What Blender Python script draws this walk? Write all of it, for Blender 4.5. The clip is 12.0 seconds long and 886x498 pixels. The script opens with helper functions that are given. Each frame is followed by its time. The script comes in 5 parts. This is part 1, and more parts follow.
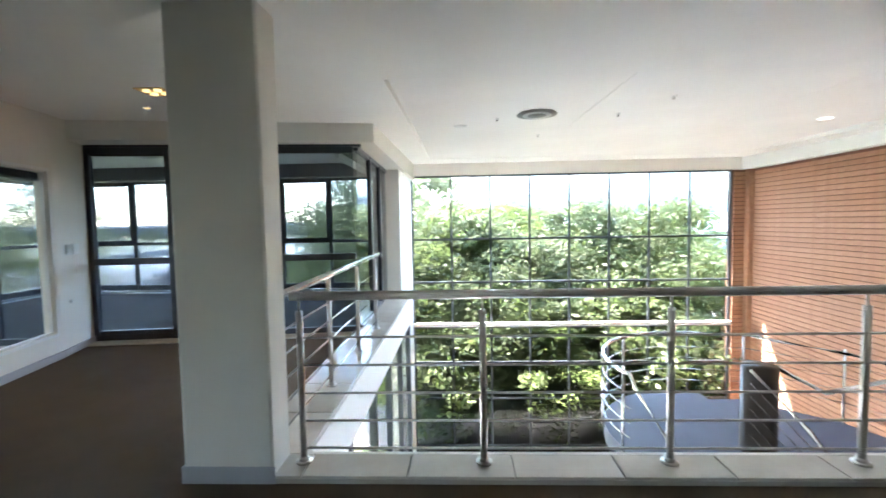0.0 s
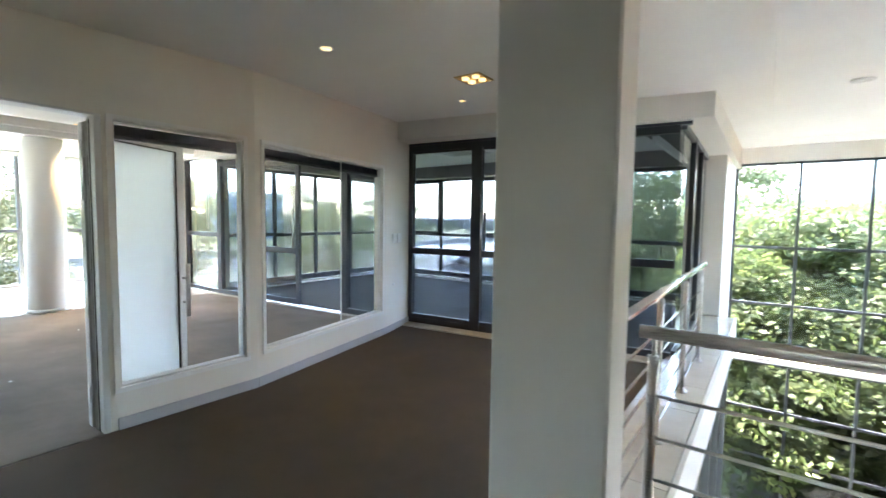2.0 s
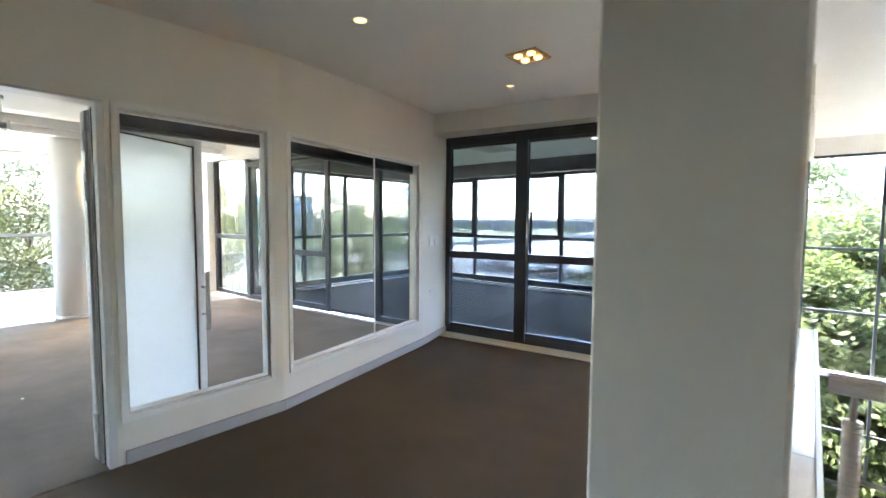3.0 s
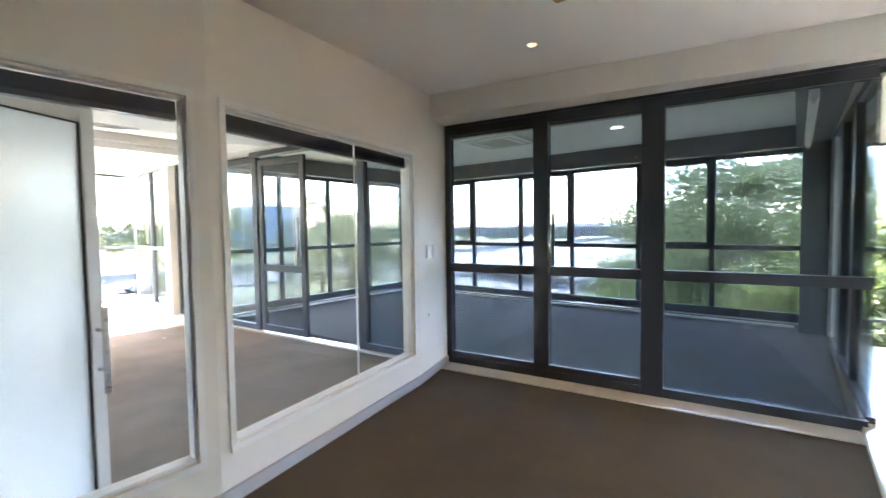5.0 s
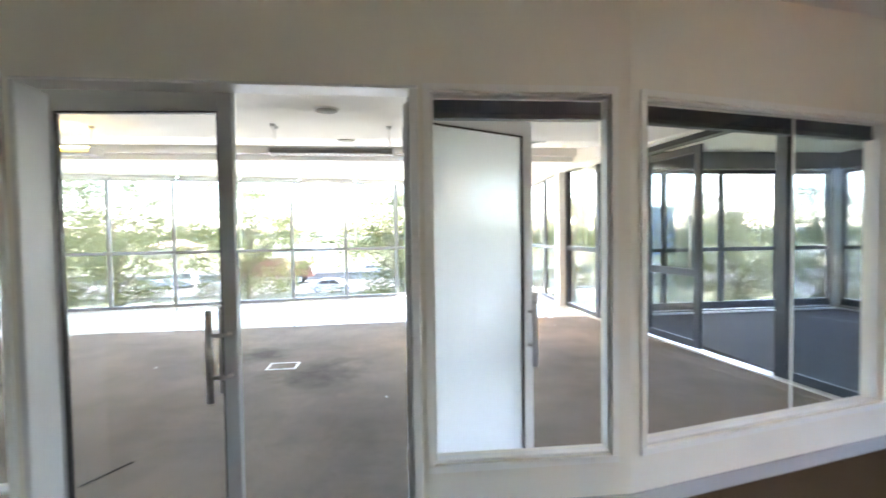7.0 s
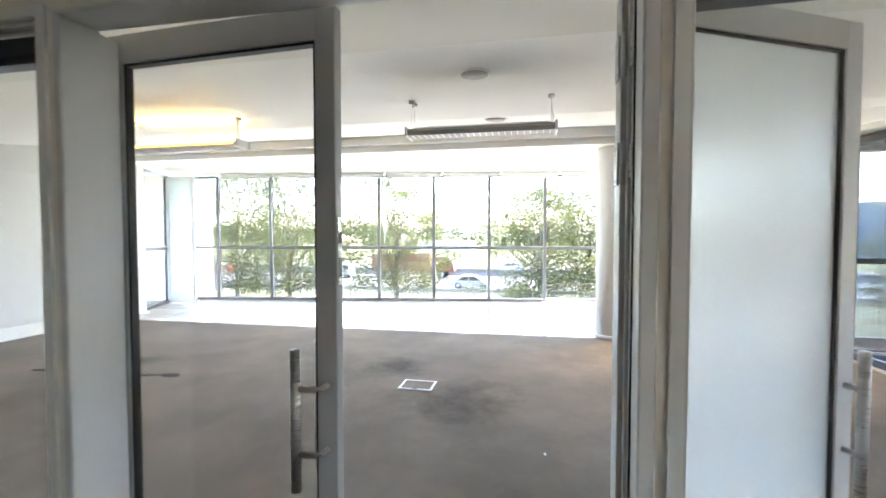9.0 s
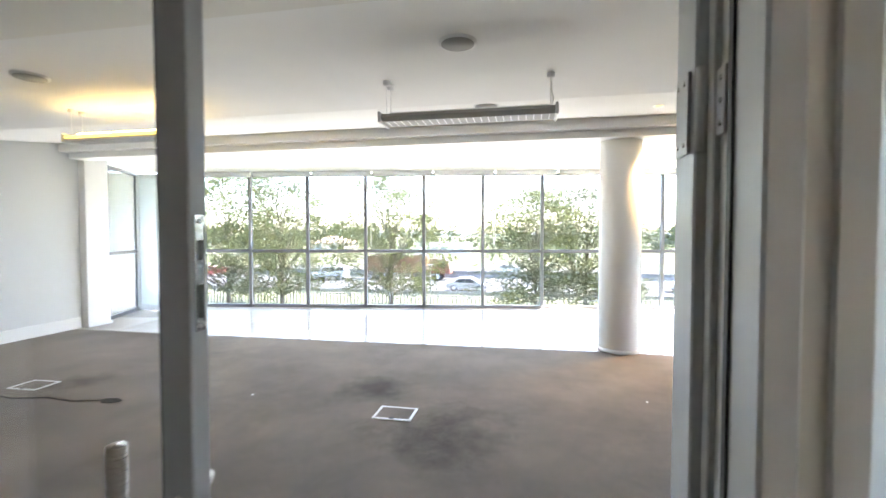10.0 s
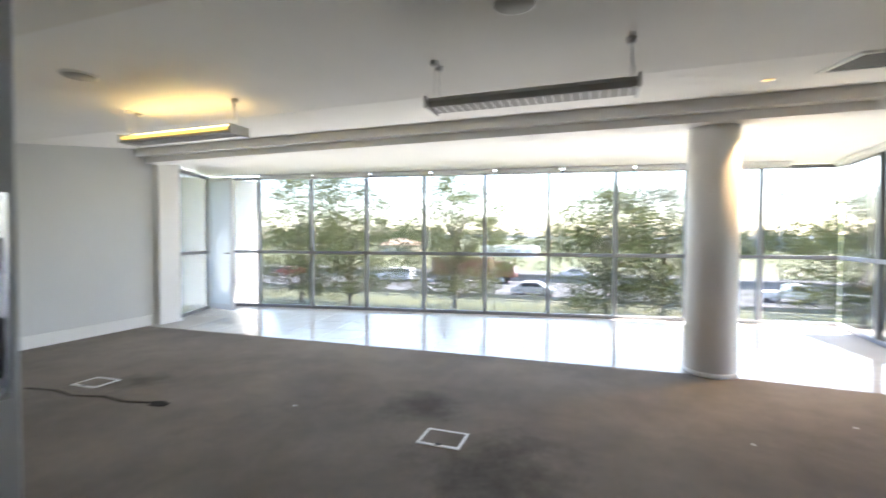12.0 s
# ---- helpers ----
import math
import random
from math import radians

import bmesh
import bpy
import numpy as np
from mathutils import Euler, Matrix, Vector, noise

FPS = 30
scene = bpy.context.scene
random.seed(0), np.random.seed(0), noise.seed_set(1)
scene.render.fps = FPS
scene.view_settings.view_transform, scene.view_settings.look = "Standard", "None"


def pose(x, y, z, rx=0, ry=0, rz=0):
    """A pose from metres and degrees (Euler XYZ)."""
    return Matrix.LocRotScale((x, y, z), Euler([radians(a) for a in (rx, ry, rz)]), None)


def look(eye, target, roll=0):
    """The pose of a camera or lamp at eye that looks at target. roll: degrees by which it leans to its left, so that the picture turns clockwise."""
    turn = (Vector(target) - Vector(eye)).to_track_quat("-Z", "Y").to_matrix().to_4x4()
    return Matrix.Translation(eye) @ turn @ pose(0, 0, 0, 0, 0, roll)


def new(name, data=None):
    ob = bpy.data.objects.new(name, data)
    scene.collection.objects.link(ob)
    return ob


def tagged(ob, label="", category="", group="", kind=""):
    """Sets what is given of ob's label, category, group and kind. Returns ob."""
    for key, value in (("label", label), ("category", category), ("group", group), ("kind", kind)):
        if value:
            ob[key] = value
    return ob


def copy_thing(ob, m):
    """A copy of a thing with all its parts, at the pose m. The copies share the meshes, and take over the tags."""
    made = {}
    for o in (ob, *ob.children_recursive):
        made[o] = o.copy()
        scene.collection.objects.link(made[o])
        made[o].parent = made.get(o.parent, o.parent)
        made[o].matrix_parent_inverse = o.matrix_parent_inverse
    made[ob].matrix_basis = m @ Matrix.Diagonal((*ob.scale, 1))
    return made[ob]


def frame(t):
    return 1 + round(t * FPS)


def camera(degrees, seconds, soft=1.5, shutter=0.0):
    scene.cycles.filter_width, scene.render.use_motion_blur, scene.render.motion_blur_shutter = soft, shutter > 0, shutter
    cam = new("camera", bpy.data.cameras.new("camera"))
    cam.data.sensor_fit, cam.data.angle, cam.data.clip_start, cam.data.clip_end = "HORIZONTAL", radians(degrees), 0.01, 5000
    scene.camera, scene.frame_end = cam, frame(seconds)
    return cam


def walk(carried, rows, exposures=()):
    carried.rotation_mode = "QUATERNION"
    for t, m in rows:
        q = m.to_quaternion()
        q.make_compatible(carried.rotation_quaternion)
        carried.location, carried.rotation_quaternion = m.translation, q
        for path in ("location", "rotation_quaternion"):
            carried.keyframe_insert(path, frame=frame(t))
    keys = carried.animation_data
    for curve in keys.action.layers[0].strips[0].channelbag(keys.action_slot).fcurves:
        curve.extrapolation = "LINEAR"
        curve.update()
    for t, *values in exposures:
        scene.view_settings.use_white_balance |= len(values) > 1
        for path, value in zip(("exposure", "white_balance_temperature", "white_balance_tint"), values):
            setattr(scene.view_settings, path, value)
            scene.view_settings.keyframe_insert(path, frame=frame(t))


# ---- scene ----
cam = camera(89.9, 12.0, 1.5, 0.4)

EXPOSURES = [(0, 6.35, 6150, 11), (1.0, 6.45, 6250, 11), (2.7, 6.7, 6300, 13), (4.5, 7.0, 6350, 15), (7.0, 6.9, 6450, 16), (7.7, 6.85, 6450, 16), (9.5, 6.55, 6450, 17), (10.5, 6.2, 6450, 18), (12, 5.55, 6450, 18)]
PATH = [
    (0, (0.473, 0.027, 1.503), (0.396, 2.022, 1.384), -1.0),
    (0.5, (0.332, 0.154, 1.518), (0.009, 2.124, 1.394), -0.3),
    (1, (0.157, 0.337, 1.518), (-0.393, 2.256, 1.398), -0.4),
    (1.5, (0.012, 0.566, 1.537), (-0.915, 2.334, 1.412), 0.5),
    (2, (-0.16, 0.743, 1.513), (-1.34, 2.352, 1.381), 0.8),
    (2.5, (-0.416, 0.907, 1.505), (-1.673, 2.457, 1.38), 0.4),
    (2.7, (-0.488, 0.965, 1.51), (-1.766, 2.498, 1.379), 0.4),
    (4.3, (-1.211, 1.62, 1.501), (-2.425, 3.206, 1.399), -0.4),
    (4.5, (-1.261, 1.71, 1.502), (-2.45, 3.314, 1.391), -0.4),
    (5, (-1.386, 1.842, 1.487), (-2.633, 3.403, 1.393), -0.8),
    (5.5, (-1.461, 1.798, 1.508), (-3.01, 3.06, 1.42), -1.3),
    (6, (-1.49, 1.737, 1.498), (-3.27, 2.647, 1.423), -1.4),
    (6.5, (-1.525, 1.711, 1.471), (-3.43, 2.316, 1.414), -1.3),
    (7, (-1.604, 1.677, 1.455), (-3.591, 1.903, 1.392), -0.8),
    (7.5, (-1.78, 1.597, 1.451), (-3.774, 1.452, 1.383), -0.1),
    (7.7, (-1.845, 1.574, 1.442), (-3.826, 1.312, 1.37), 0.2),
    (9.5, (-2.948, 1.504, 1.481), (-4.907, 1.107, 1.411), -0.0),
    (10, (-3.233, 1.512, 1.486), (-5.195, 1.132, 1.423), -0.0),
    (10.5, (-3.519, 1.514, 1.491), (-5.495, 1.207, 1.464), -0.1),
    (10.8, (-3.605, 1.503, 1.489), (-5.588, 1.244, 1.462), -0.1),
    (11, (-3.659, 1.48, 1.487), (-5.643, 1.233, 1.452), -0.0),
    (11.3, (-3.667, 1.464, 1.485), (-5.653, 1.23, 1.448), 0.0),
    (11.5, (-3.693, 1.454, 1.483), (-5.677, 1.204, 1.437), -0.0),
    (11.8, (-3.713, 1.473, 1.48), (-5.663, 1.029, 1.432), 0.1),
    (12, (-3.699, 1.495, 1.478), (-5.584, 0.831, 1.426), 0.2),
]
walk(cam, [(t, look(eye, target, roll)) for t, eye, target, roll in PATH], EXPOSURES)

# ---------------------------------------------------------------- light
world = bpy.data.worlds.new("sky")
scene.world = world
world.use_nodes = True
_wn = world.node_tree.nodes
_sky = _wn.new("ShaderNodeTexSky")
_sky.sky_type = "NISHITA"
_sky.sun_disc = False
_sky.sun_elevation = radians(55.7)
_sky.sun_rotation = radians(-33)
_sky.air_density = 1.0
_sky.dust_density = 1.3
_wn["Background"].inputs["Strength"].default_value = 0.13
world.node_tree.links.new(_sky.outputs["Color"], _wn["Background"].inputs["Color"])

sun = new("sun", bpy.data.lights.new("sun", "SUN"))
sun.data.energy = 2.0
sun.data.angle = radians(0.5)
sun.data.color = (1.0, 0.95, 0.87)
sun.matrix_world = look((0, 0, 30), (0.375 * 30, -0.57 * 30, 0))



def window_fill(name, centre, aim, width, height, watts, colour, spread):
    """An added area lamp in a window's opening, topping up the daylight."""
    l = new(name, bpy.data.lights.new(name, "AREA"))
    l.data.shape, l.data.size, l.data.size_y = "RECTANGLE", width, height
    l.data.energy, l.data.color, l.data.spread = watts, colour, radians(spread)
    l.matrix_world = look(centre, aim)


SUNLIT, SKYLIT = (1.0, 0.985, 0.94), (0.93, 0.97, 1.0)
# Added lamps without fixtures: the first lifts the ceiling, the second the floor.
window_fill("office_ground_fill", (-11.6, -0.6, 0.62), (-6.6, 0.12, 5.6), 10.5, 1.0, 1.35, SUNLIT, 84)
window_fill("office_sky_fill", (-11.6, -0.6, 2.1), (-6.9, 0.07, -1.6), 10.5, 1.0, 0.2, SKYLIT, 66)


# ---------------------------------------------------------------- materials
def material(name):
    m = bpy.data.materials.new(name)
    m.use_nodes = True
    nt = m.node_tree
    return m, nt, nt.nodes["Principled BSDF"]


def ramp(nt, fac, stops):
    n = nt.nodes.new("ShaderNodeValToRGB")
    els = n.color_ramp.elements
    while len(els) < len(stops):
        els.new(0.5)
    for e, (p, c) in zip(els, stops):
        e.position, e.color = p, (*c, 1)
    nt.links.new(fac, n.inputs["Fac"])
    return n.outputs["Color"]


def noise_tex(nt, scale, detail=4.0, vec=None, rough=0.6):
    n = nt.nodes.new("ShaderNodeTexNoise")
    n.inputs["Scale"].default_value, n.inputs["Detail"].default_value = scale, detail
    n.inputs["Roughness"].default_value = rough
    if vec is not None:
        nt.links.new(vec, n.inputs["Vector"])
    return n.outputs["Fac"]


def coords(nt, scale=(1, 1, 1), turn=0.0, kind="Object"):
    c = nt.nodes.new("ShaderNodeTexCoord")
    m = nt.nodes.new("ShaderNodeMapping")
    m.inputs["Scale"].default_value = scale
    m.inputs["Rotation"].default_value = (0, 0, turn)
    nt.links.new(c.outputs[kind], m.inputs["Vector"])
    return m.outputs["Vector"]


def mixc(nt, fac, a, b, mode="MIX"):
    n = nt.nodes.new("ShaderNodeMix")
    n.data_type, n.blend_type = "RGBA", mode
    for sock, v in ((n.inputs[0], fac), (n.inputs[6], a), (n.inputs[7], b)):
        if isinstance(v, (int, float)):
            sock.default_value = v
        elif isinstance(v, tuple):
            sock.default_value = (*v, 1)
        else:
            nt.links.new(v, sock)
    return n.outputs[2]


def bump(nt, bsdf, height, strength=0.2, distance=0.01):
    b = nt.nodes.new("ShaderNodeBump")
    b.inputs["Strength"].default_value, b.inputs["Distance"].default_value = strength, distance
    nt.links.new(height, b.inputs["Height"])
    nt.links.new(b.outputs["Normal"], bsdf.inputs["Normal"])


def paint(name, colour, rough=0.6, vary=0.06, grain=180.0, dirt=0.0):
    m, nt, b = material(name)
    v = coords(nt)
    lo = tuple(c * (1 - vary) for c in colour)
    hi = tuple(min(1.0, c * (1 + vary * 0.5)) for c in colour)
    col = ramp(nt, noise_tex(nt, 0.9, 5, v), [(0.3, lo), (0.7, hi)])
    if dirt:
        spots = ramp(nt, noise_tex(nt, 3.1, 6, v), [(0.55, (0, 0, 0)), (0.8, (dirt, dirt, dirt))])
        col = mixc(nt, spots, col, tuple(c * 0.55 for c in colour))
    nt.links.new(col, b.inputs["Base Color"])
    b.inputs["Roughness"].default_value = rough
    bump(nt, b, noise_tex(nt, grain, 3, v), 0.08, 0.002)
    return m


def metal(name, colour, rough, aniso_scale=(4, 4, 300)):
    m, nt, b = material(name)
    b.inputs["Metallic"].default_value = 1.0
    v = coords(nt, aniso_scale)
    n = noise_tex(nt, 3, 3, v)
    nt.links.new(ramp(nt, n, [(0.3, tuple(c * 0.88 for c in colour)), (0.7, colour)]), b.inputs["Base Color"])
    nt.links.new(ramp(nt, n, [(0.2, (rough * 0.8,) * 3), (0.8, (rough * 1.25,) * 3)]), b.inputs["Roughness"])
    return m


def glass_mat(name, tint, gloss=0.04):
    """Sheet glass: straight-through tint, mirror gloss that grows towards grazing views."""
    m, nt, b = material(name)
    nt.nodes.remove(b)
    tr = nt.nodes.new("ShaderNodeBsdfTransparent")
    gl = nt.nodes.new("ShaderNodeBsdfGlossy")
    lw = nt.nodes.new("ShaderNodeLayerWeight")
    pw, ma = nt.nodes.new("ShaderNodeMath"), nt.nodes.new("ShaderNodeMath")
    mix = nt.nodes.new("ShaderNodeMixShader")
    tr.inputs["Color"].default_value = (*tint, 1)
    gl.inputs["Roughness"].default_value = 0.0
    lw.inputs["Blend"].default_value = 0.5
    pw.operation, pw.inputs[1].default_value = "POWER", 4.0
    ma.operation, ma.inputs[1].default_value, ma.inputs[2].default_value = "MULTIPLY_ADD", 0.8, gloss
    nt.links.new(lw.outputs["Facing"], pw.inputs[0])
    nt.links.new(pw.outputs[0], ma.inputs[0])
    nt.links.new(ma.outputs[0], mix.inputs[0])
    nt.links.new(tr.outputs[0], mix.inputs[1])
    nt.links.new(gl.outputs[0], mix.inputs[2])
    nt.links.new(mix.outputs[0], nt.nodes["Material Output"].inputs["Surface"])
    return m


def carpet(name, dark, light, turn, stain, worn=()):
    m, nt, b = material(name)
    v = coords(nt, (1, 1, 1), turn)
    w = nt.nodes.new("ShaderNodeTexWave")
    w.inputs["Scale"].default_value, w.inputs["Distortion"].default_value = 42.0, 1.2
    w.inputs["Detail"].default_value, w.inputs["Detail Scale"].default_value = 2.0, 3.0
    nt.links.new(v, w.inputs["Vector"])
    fine = noise_tex(nt, 260, 3, v)
    base = ramp(nt, fine, [(0.3, dark), (0.7, light)])
    base = mixc(nt, 0.28, base, ramp(nt, w.outputs["Color"], [(0.2, tuple(c * 0.55 for c in dark)), (0.8, light)]))
    big = ramp(nt, noise_tex(nt, 0.55, 6, v, 0.7), [(0.35, (1 - stain,) * 3), (0.62, (1, 1, 1))])
    base = mixc(nt, 1.0, base, big, "MULTIPLY")
    for (cx, cy, rad) in worn:
        d = nt.nodes.new("ShaderNodeVectorMath")
        d.operation = "DISTANCE"
        d.inputs[1].default_value = (cx, cy, 0)
        nt.links.new(coords(nt), d.inputs[0])
        e = nt.nodes.new("ShaderNodeMath")
        e.operation = "MULTIPLY_ADD"
        e.inputs[1].default_value = rad * 1.6
        nt.links.new(noise_tex(nt, 2.2, 8, v, 0.75), e.inputs[0])
        nt.links.new(d.outputs["Value"], e.inputs[2])
        f = nt.nodes.new("ShaderNodeMath")
        f.operation = "DIVIDE"
        f.inputs[1].default_value = rad * 2.4
        nt.links.new(e.outputs[0], f.inputs[0])
        base = mixc(nt, 1.0, base, ramp(nt, f.outputs[0], [(0.38, (0.50, 0.49, 0.48)), (0.66, (1, 1, 1))]), "MULTIPLY")
    nt.links.new(base, b.inputs["Base Color"])
    b.inputs["Roughness"].default_value = 0.95
    bump(nt, b, mixc(nt, 0.5, fine, w.outputs["Color"]), 0.5, 0.006)
    return m


WALL = paint("wall_paint", (0.79, 0.765, 0.70), 0.55, 0.05)
LOWERF = paint("lower_floor_stone", (0.22, 0.215, 0.205), 0.5, 0.12)
WHITE = paint("white_paint", (0.84, 0.83, 0.80), 0.5, 0.04)
CEIL = paint("ceiling_paint", (0.88, 0.87, 0.84), 0.7, 0.04)
PALE = paint("pale_grey_paint", (0.66, 0.67, 0.66), 0.6, 0.04)
SKIRT = paint("grey_skirting_paint", (0.42, 0.42, 0.44), 0.5, 0.08)
WSKIRT = paint("white_skirting_paint", (0.82, 0.82, 0.80), 0.4, 0.05)
DARKF = paint("charcoal_powder_coat", (0.034, 0.039, 0.048), 0.35, 0.15, 400)
GREYF = paint("grey_anodised_frame", (0.20, 0.205, 0.215), 0.38, 0.08, 400)
SILVER = paint("silver_powder_coat", (0.72, 0.72, 0.715), 0.35, 0.06, 400)
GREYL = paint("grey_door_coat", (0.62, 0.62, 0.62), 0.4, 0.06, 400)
# Backlit shade of the left leaf, put into a darker copy of the coat.
GREYD = paint("shaded_door_coat", (0.40, 0.405, 0.415), 0.4, 0.06, 400)
STEEL = metal("brushed_steel", (0.62, 0.60, 0.57), 0.28)
CHROME = metal("satin_steel_bar", (0.72, 0.72, 0.72), 0.18)
GLASS = glass_mat("clear_glass", (0.99, 0.99, 0.99), 0.02)
TINT = glass_mat("grey_tinted_glass", (0.69, 0.735, 0.765), 0.03)
AGLASS = glass_mat("facade_glass", (0.40, 0.405, 0.40), 0.015)
ATGLASS = glass_mat("atrium_glass", (0.56, 0.565, 0.55), 0.015)
WGLASS = glass_mat("meeting_window_glass", (0.32, 0.33, 0.34), 0.015)
CARPET_L = carpet("brown_loop_carpet", (0.058, 0.041, 0.023), (0.135, 0.099, 0.058), 0.1, 0.35)
CARPET_O = carpet("taupe_ribbed_carpet", (0.185, 0.157, 0.128), (0.34, 0.292, 0.243), 0.06, 0.4, ((-6.5, 0.85, 0.75), (-7.3, 0.0, 0.5), (-6.9, -2.9, 0.45)))
CARPET_M = carpet("slate_carpet", (0.095, 0.095, 0.102), (0.165, 0.165, 0.174), 0.0, 0.2)
BLACK = paint("black_plastic", (0.012, 0.012, 0.013), 0.4, 0.1)
PLASTIC = paint("white_plastic", (0.82, 0.82, 0.80), 0.35, 0.03)
GREYW = paint("grey_wall_paint", (0.22, 0.22, 0.215), 0.6, 0.08)
GREYP = paint("grey_plastic", (0.36, 0.35, 0.33), 0.5, 0.06)


def tile_mat():
    m, nt, b = material("cream_porcelain")
    v = coords(nt)
    i = nt.nodes.new("ShaderNodeObjectInfo")
    col = ramp(nt, noise_tex(nt, 4, 6, v), [(0.3, (0.58, 0.55, 0.49)), (0.7, (0.68, 0.65, 0.59))])
    col = mixc(nt, 0.12, col, ramp(nt, i.outputs["Random"], [(0, (0.55, 0.54, 0.51)), (1, (0.85, 0.84, 0.8))]))
    nt.links.new(col, b.inputs["Base Color"])
    b.inputs["Roughness"].default_value = 0.12
    return m


TILE = tile_mat()
GROUT = paint("grout", (0.48, 0.46, 0.42), 0.9, 0.1)


def frosted_mat():
    """Etched glass: things behind it show as soft shapes, the rest is scattered light."""
    m, nt, b = material("frosted_glass")
    nt.nodes.remove(b)
    rf, tl, df = (nt.nodes.new("ShaderNodeBsdf" + k) for k in ("Refraction", "Translucent", "Diffuse"))
    m1, m2 = (nt.nodes.new("ShaderNodeMixShader") for _ in range(2))
    rf.inputs["Color"].default_value = (0.88, 0.93, 0.96, 1)
    rf.inputs["Roughness"].default_value, rf.inputs["IOR"].default_value = 0.6, 1.1
    tl.inputs["Color"].default_value = (0.70, 0.73, 0.745, 1)
    df.inputs["Color"].default_value = (0.74, 0.77, 0.78, 1)
    m1.inputs[0].default_value, m2.inputs[0].default_value = 0.55, 0.30
    nt.links.new(tl.outputs[0], m1.inputs[1])
    nt.links.new(df.outputs[0], m1.inputs[2])
    nt.links.new(m1.outputs[0], m2.inputs[1])
    nt.links.new(rf.outputs[0], m2.inputs[2])
    nt.links.new(m2.outputs[0], nt.nodes["Material Output"].inputs["Surface"])
    return m


FROST = frosted_mat()


def brick_mat():
    m, nt, b = material("terracotta_brick")
    v = coords(nt, (1, 1, 1))
    i = nt.nodes.new("ShaderNodeObjectInfo")
    col = ramp(nt, noise_tex(nt, 7, 6, v, 0.7), [(0.3, (0.33, 0.155, 0.088)), (0.7, (0.46, 0.25, 0.155))])
    col = mixc(nt, 0.25, col, ramp(nt, i.outputs["Random"], [(0, (0.32, 0.15, 0.09)), (1, (0.50, 0.29, 0.19))]))
    nt.links.new(col, b.inputs["Base Color"])
    b.inputs["Roughness"].default_value = 0.8
    bump(nt, b, noise_tex(nt, 60, 5, v), 0.35, 0.006)
    return m


BRICK = brick_mat()
MORTAR = paint("dark_raked_mortar", (0.20, 0.095, 0.06), 0.95, 0.2)


def emit(name, colour, strength):
    m, nt, b = material(name)
    b.inputs["Base Color"].default_value = (*colour, 1)
    b.inputs["Emission Color"].default_value = (*colour, 1)
    b.inputs["Emission Strength"].default_value = strength
    return m


LAMP_W = emit("warm_lamp", (1.0, 0.66, 0.26), 0.03)
LAMP_C = emit("white_lamp", (1.0, 0.95, 0.86), 0.06)
AMBER = emit("amber_side_strip", (1.0, 0.62, 0.12), 0.05)
TUBE = emit("amber_tube", (1.0, 0.70, 0.20), 0.5)


# ---------------------------------------------------------------- mesh helpers
def part(name, bm, mat, parent=None, label=""):
    me = bpy.data.meshes.new(name)
    bmesh.ops.recalc_face_normals(bm, faces=bm.faces[:])
    bm.to_mesh(me)
    bm.free()
    me.materials.append(mat)
    ob = new(name, me)
    ob.parent = parent
    if label:
        ob["label"] = label
    return ob


def thing(name, label, category, group="", kind="", at=(0, 0, 0)):
    ob = new(name)
    ob.empty_display_size = 0.1
    ob.location = at
    return tagged(ob, label, category, group, kind)


def smooth(ob):
    for p in ob.data.polygons:
        p.use_smooth = True
    return ob


def box(bm, x0, y0, z0, x1, y1, z1, bev=0.0):
    r = bmesh.ops.create_cube(bm, size=1.0, matrix=Matrix.LocRotScale(
        ((x0 + x1) / 2, (y0 + y1) / 2, (z0 + z1) / 2), None, (abs(x1 - x0), abs(y1 - y0), abs(z1 - z0))))
    if bev:
        es = {e for v in r["verts"] for e in v.link_edges}
        bmesh.ops.bevel(bm, geom=list(es), offset=bev, segments=1, affect="EDGES", profile=0.5)
    return bm


def nb():
    return bmesh.new()


def bx(*a):
    return box(nb(), *a)


def obar(bm, p, q, w, z0, z1, off=0.0, bev=0.0):
    """A bar along the plan line p-q, w thick, off to the left of the line."""
    (px, py), (qx, qy) = p, q
    L = math.hypot(qx - px, qy - py)
    m = Matrix.Translation((px, py, 0)) @ Matrix.Rotation(math.atan2(qy - py, qx - px), 4, "Z")
    r = bmesh.ops.create_cube(bm, size=1.0, matrix=m @ Matrix.LocRotScale(
        (L / 2, off, (z0 + z1) / 2), None, (L, w, z1 - z0)))
    if bev:
        es = {e for v in r["verts"] for e in v.link_edges}
        bmesh.ops.bevel(bm, geom=list(es), offset=bev, segments=1, affect="EDGES", profile=0.5)
    return bm


def along(p, q, s):
    L = math.hypot(q[0] - p[0], q[1] - p[1])
    return (p[0] + (q[0] - p[0]) * s / L, p[1] + (q[1] - p[1]) * s / L)


def span(p, q):
    return math.hypot(q[0] - p[0], q[1] - p[1])


def rod(bm, a, b, r, seg=12, r2=None):
    a, b = Vector(a), Vector(b)
    m = Matrix.Translation((a + b) / 2) @ (b - a).to_track_quat("Z", "Y").to_matrix().to_4x4()
    bmesh.ops.create_cone(bm, cap_ends=True, segments=seg, radius1=r, radius2=r if r2 is None else r2,
                          depth=(b - a).length, matrix=m)
    return bm


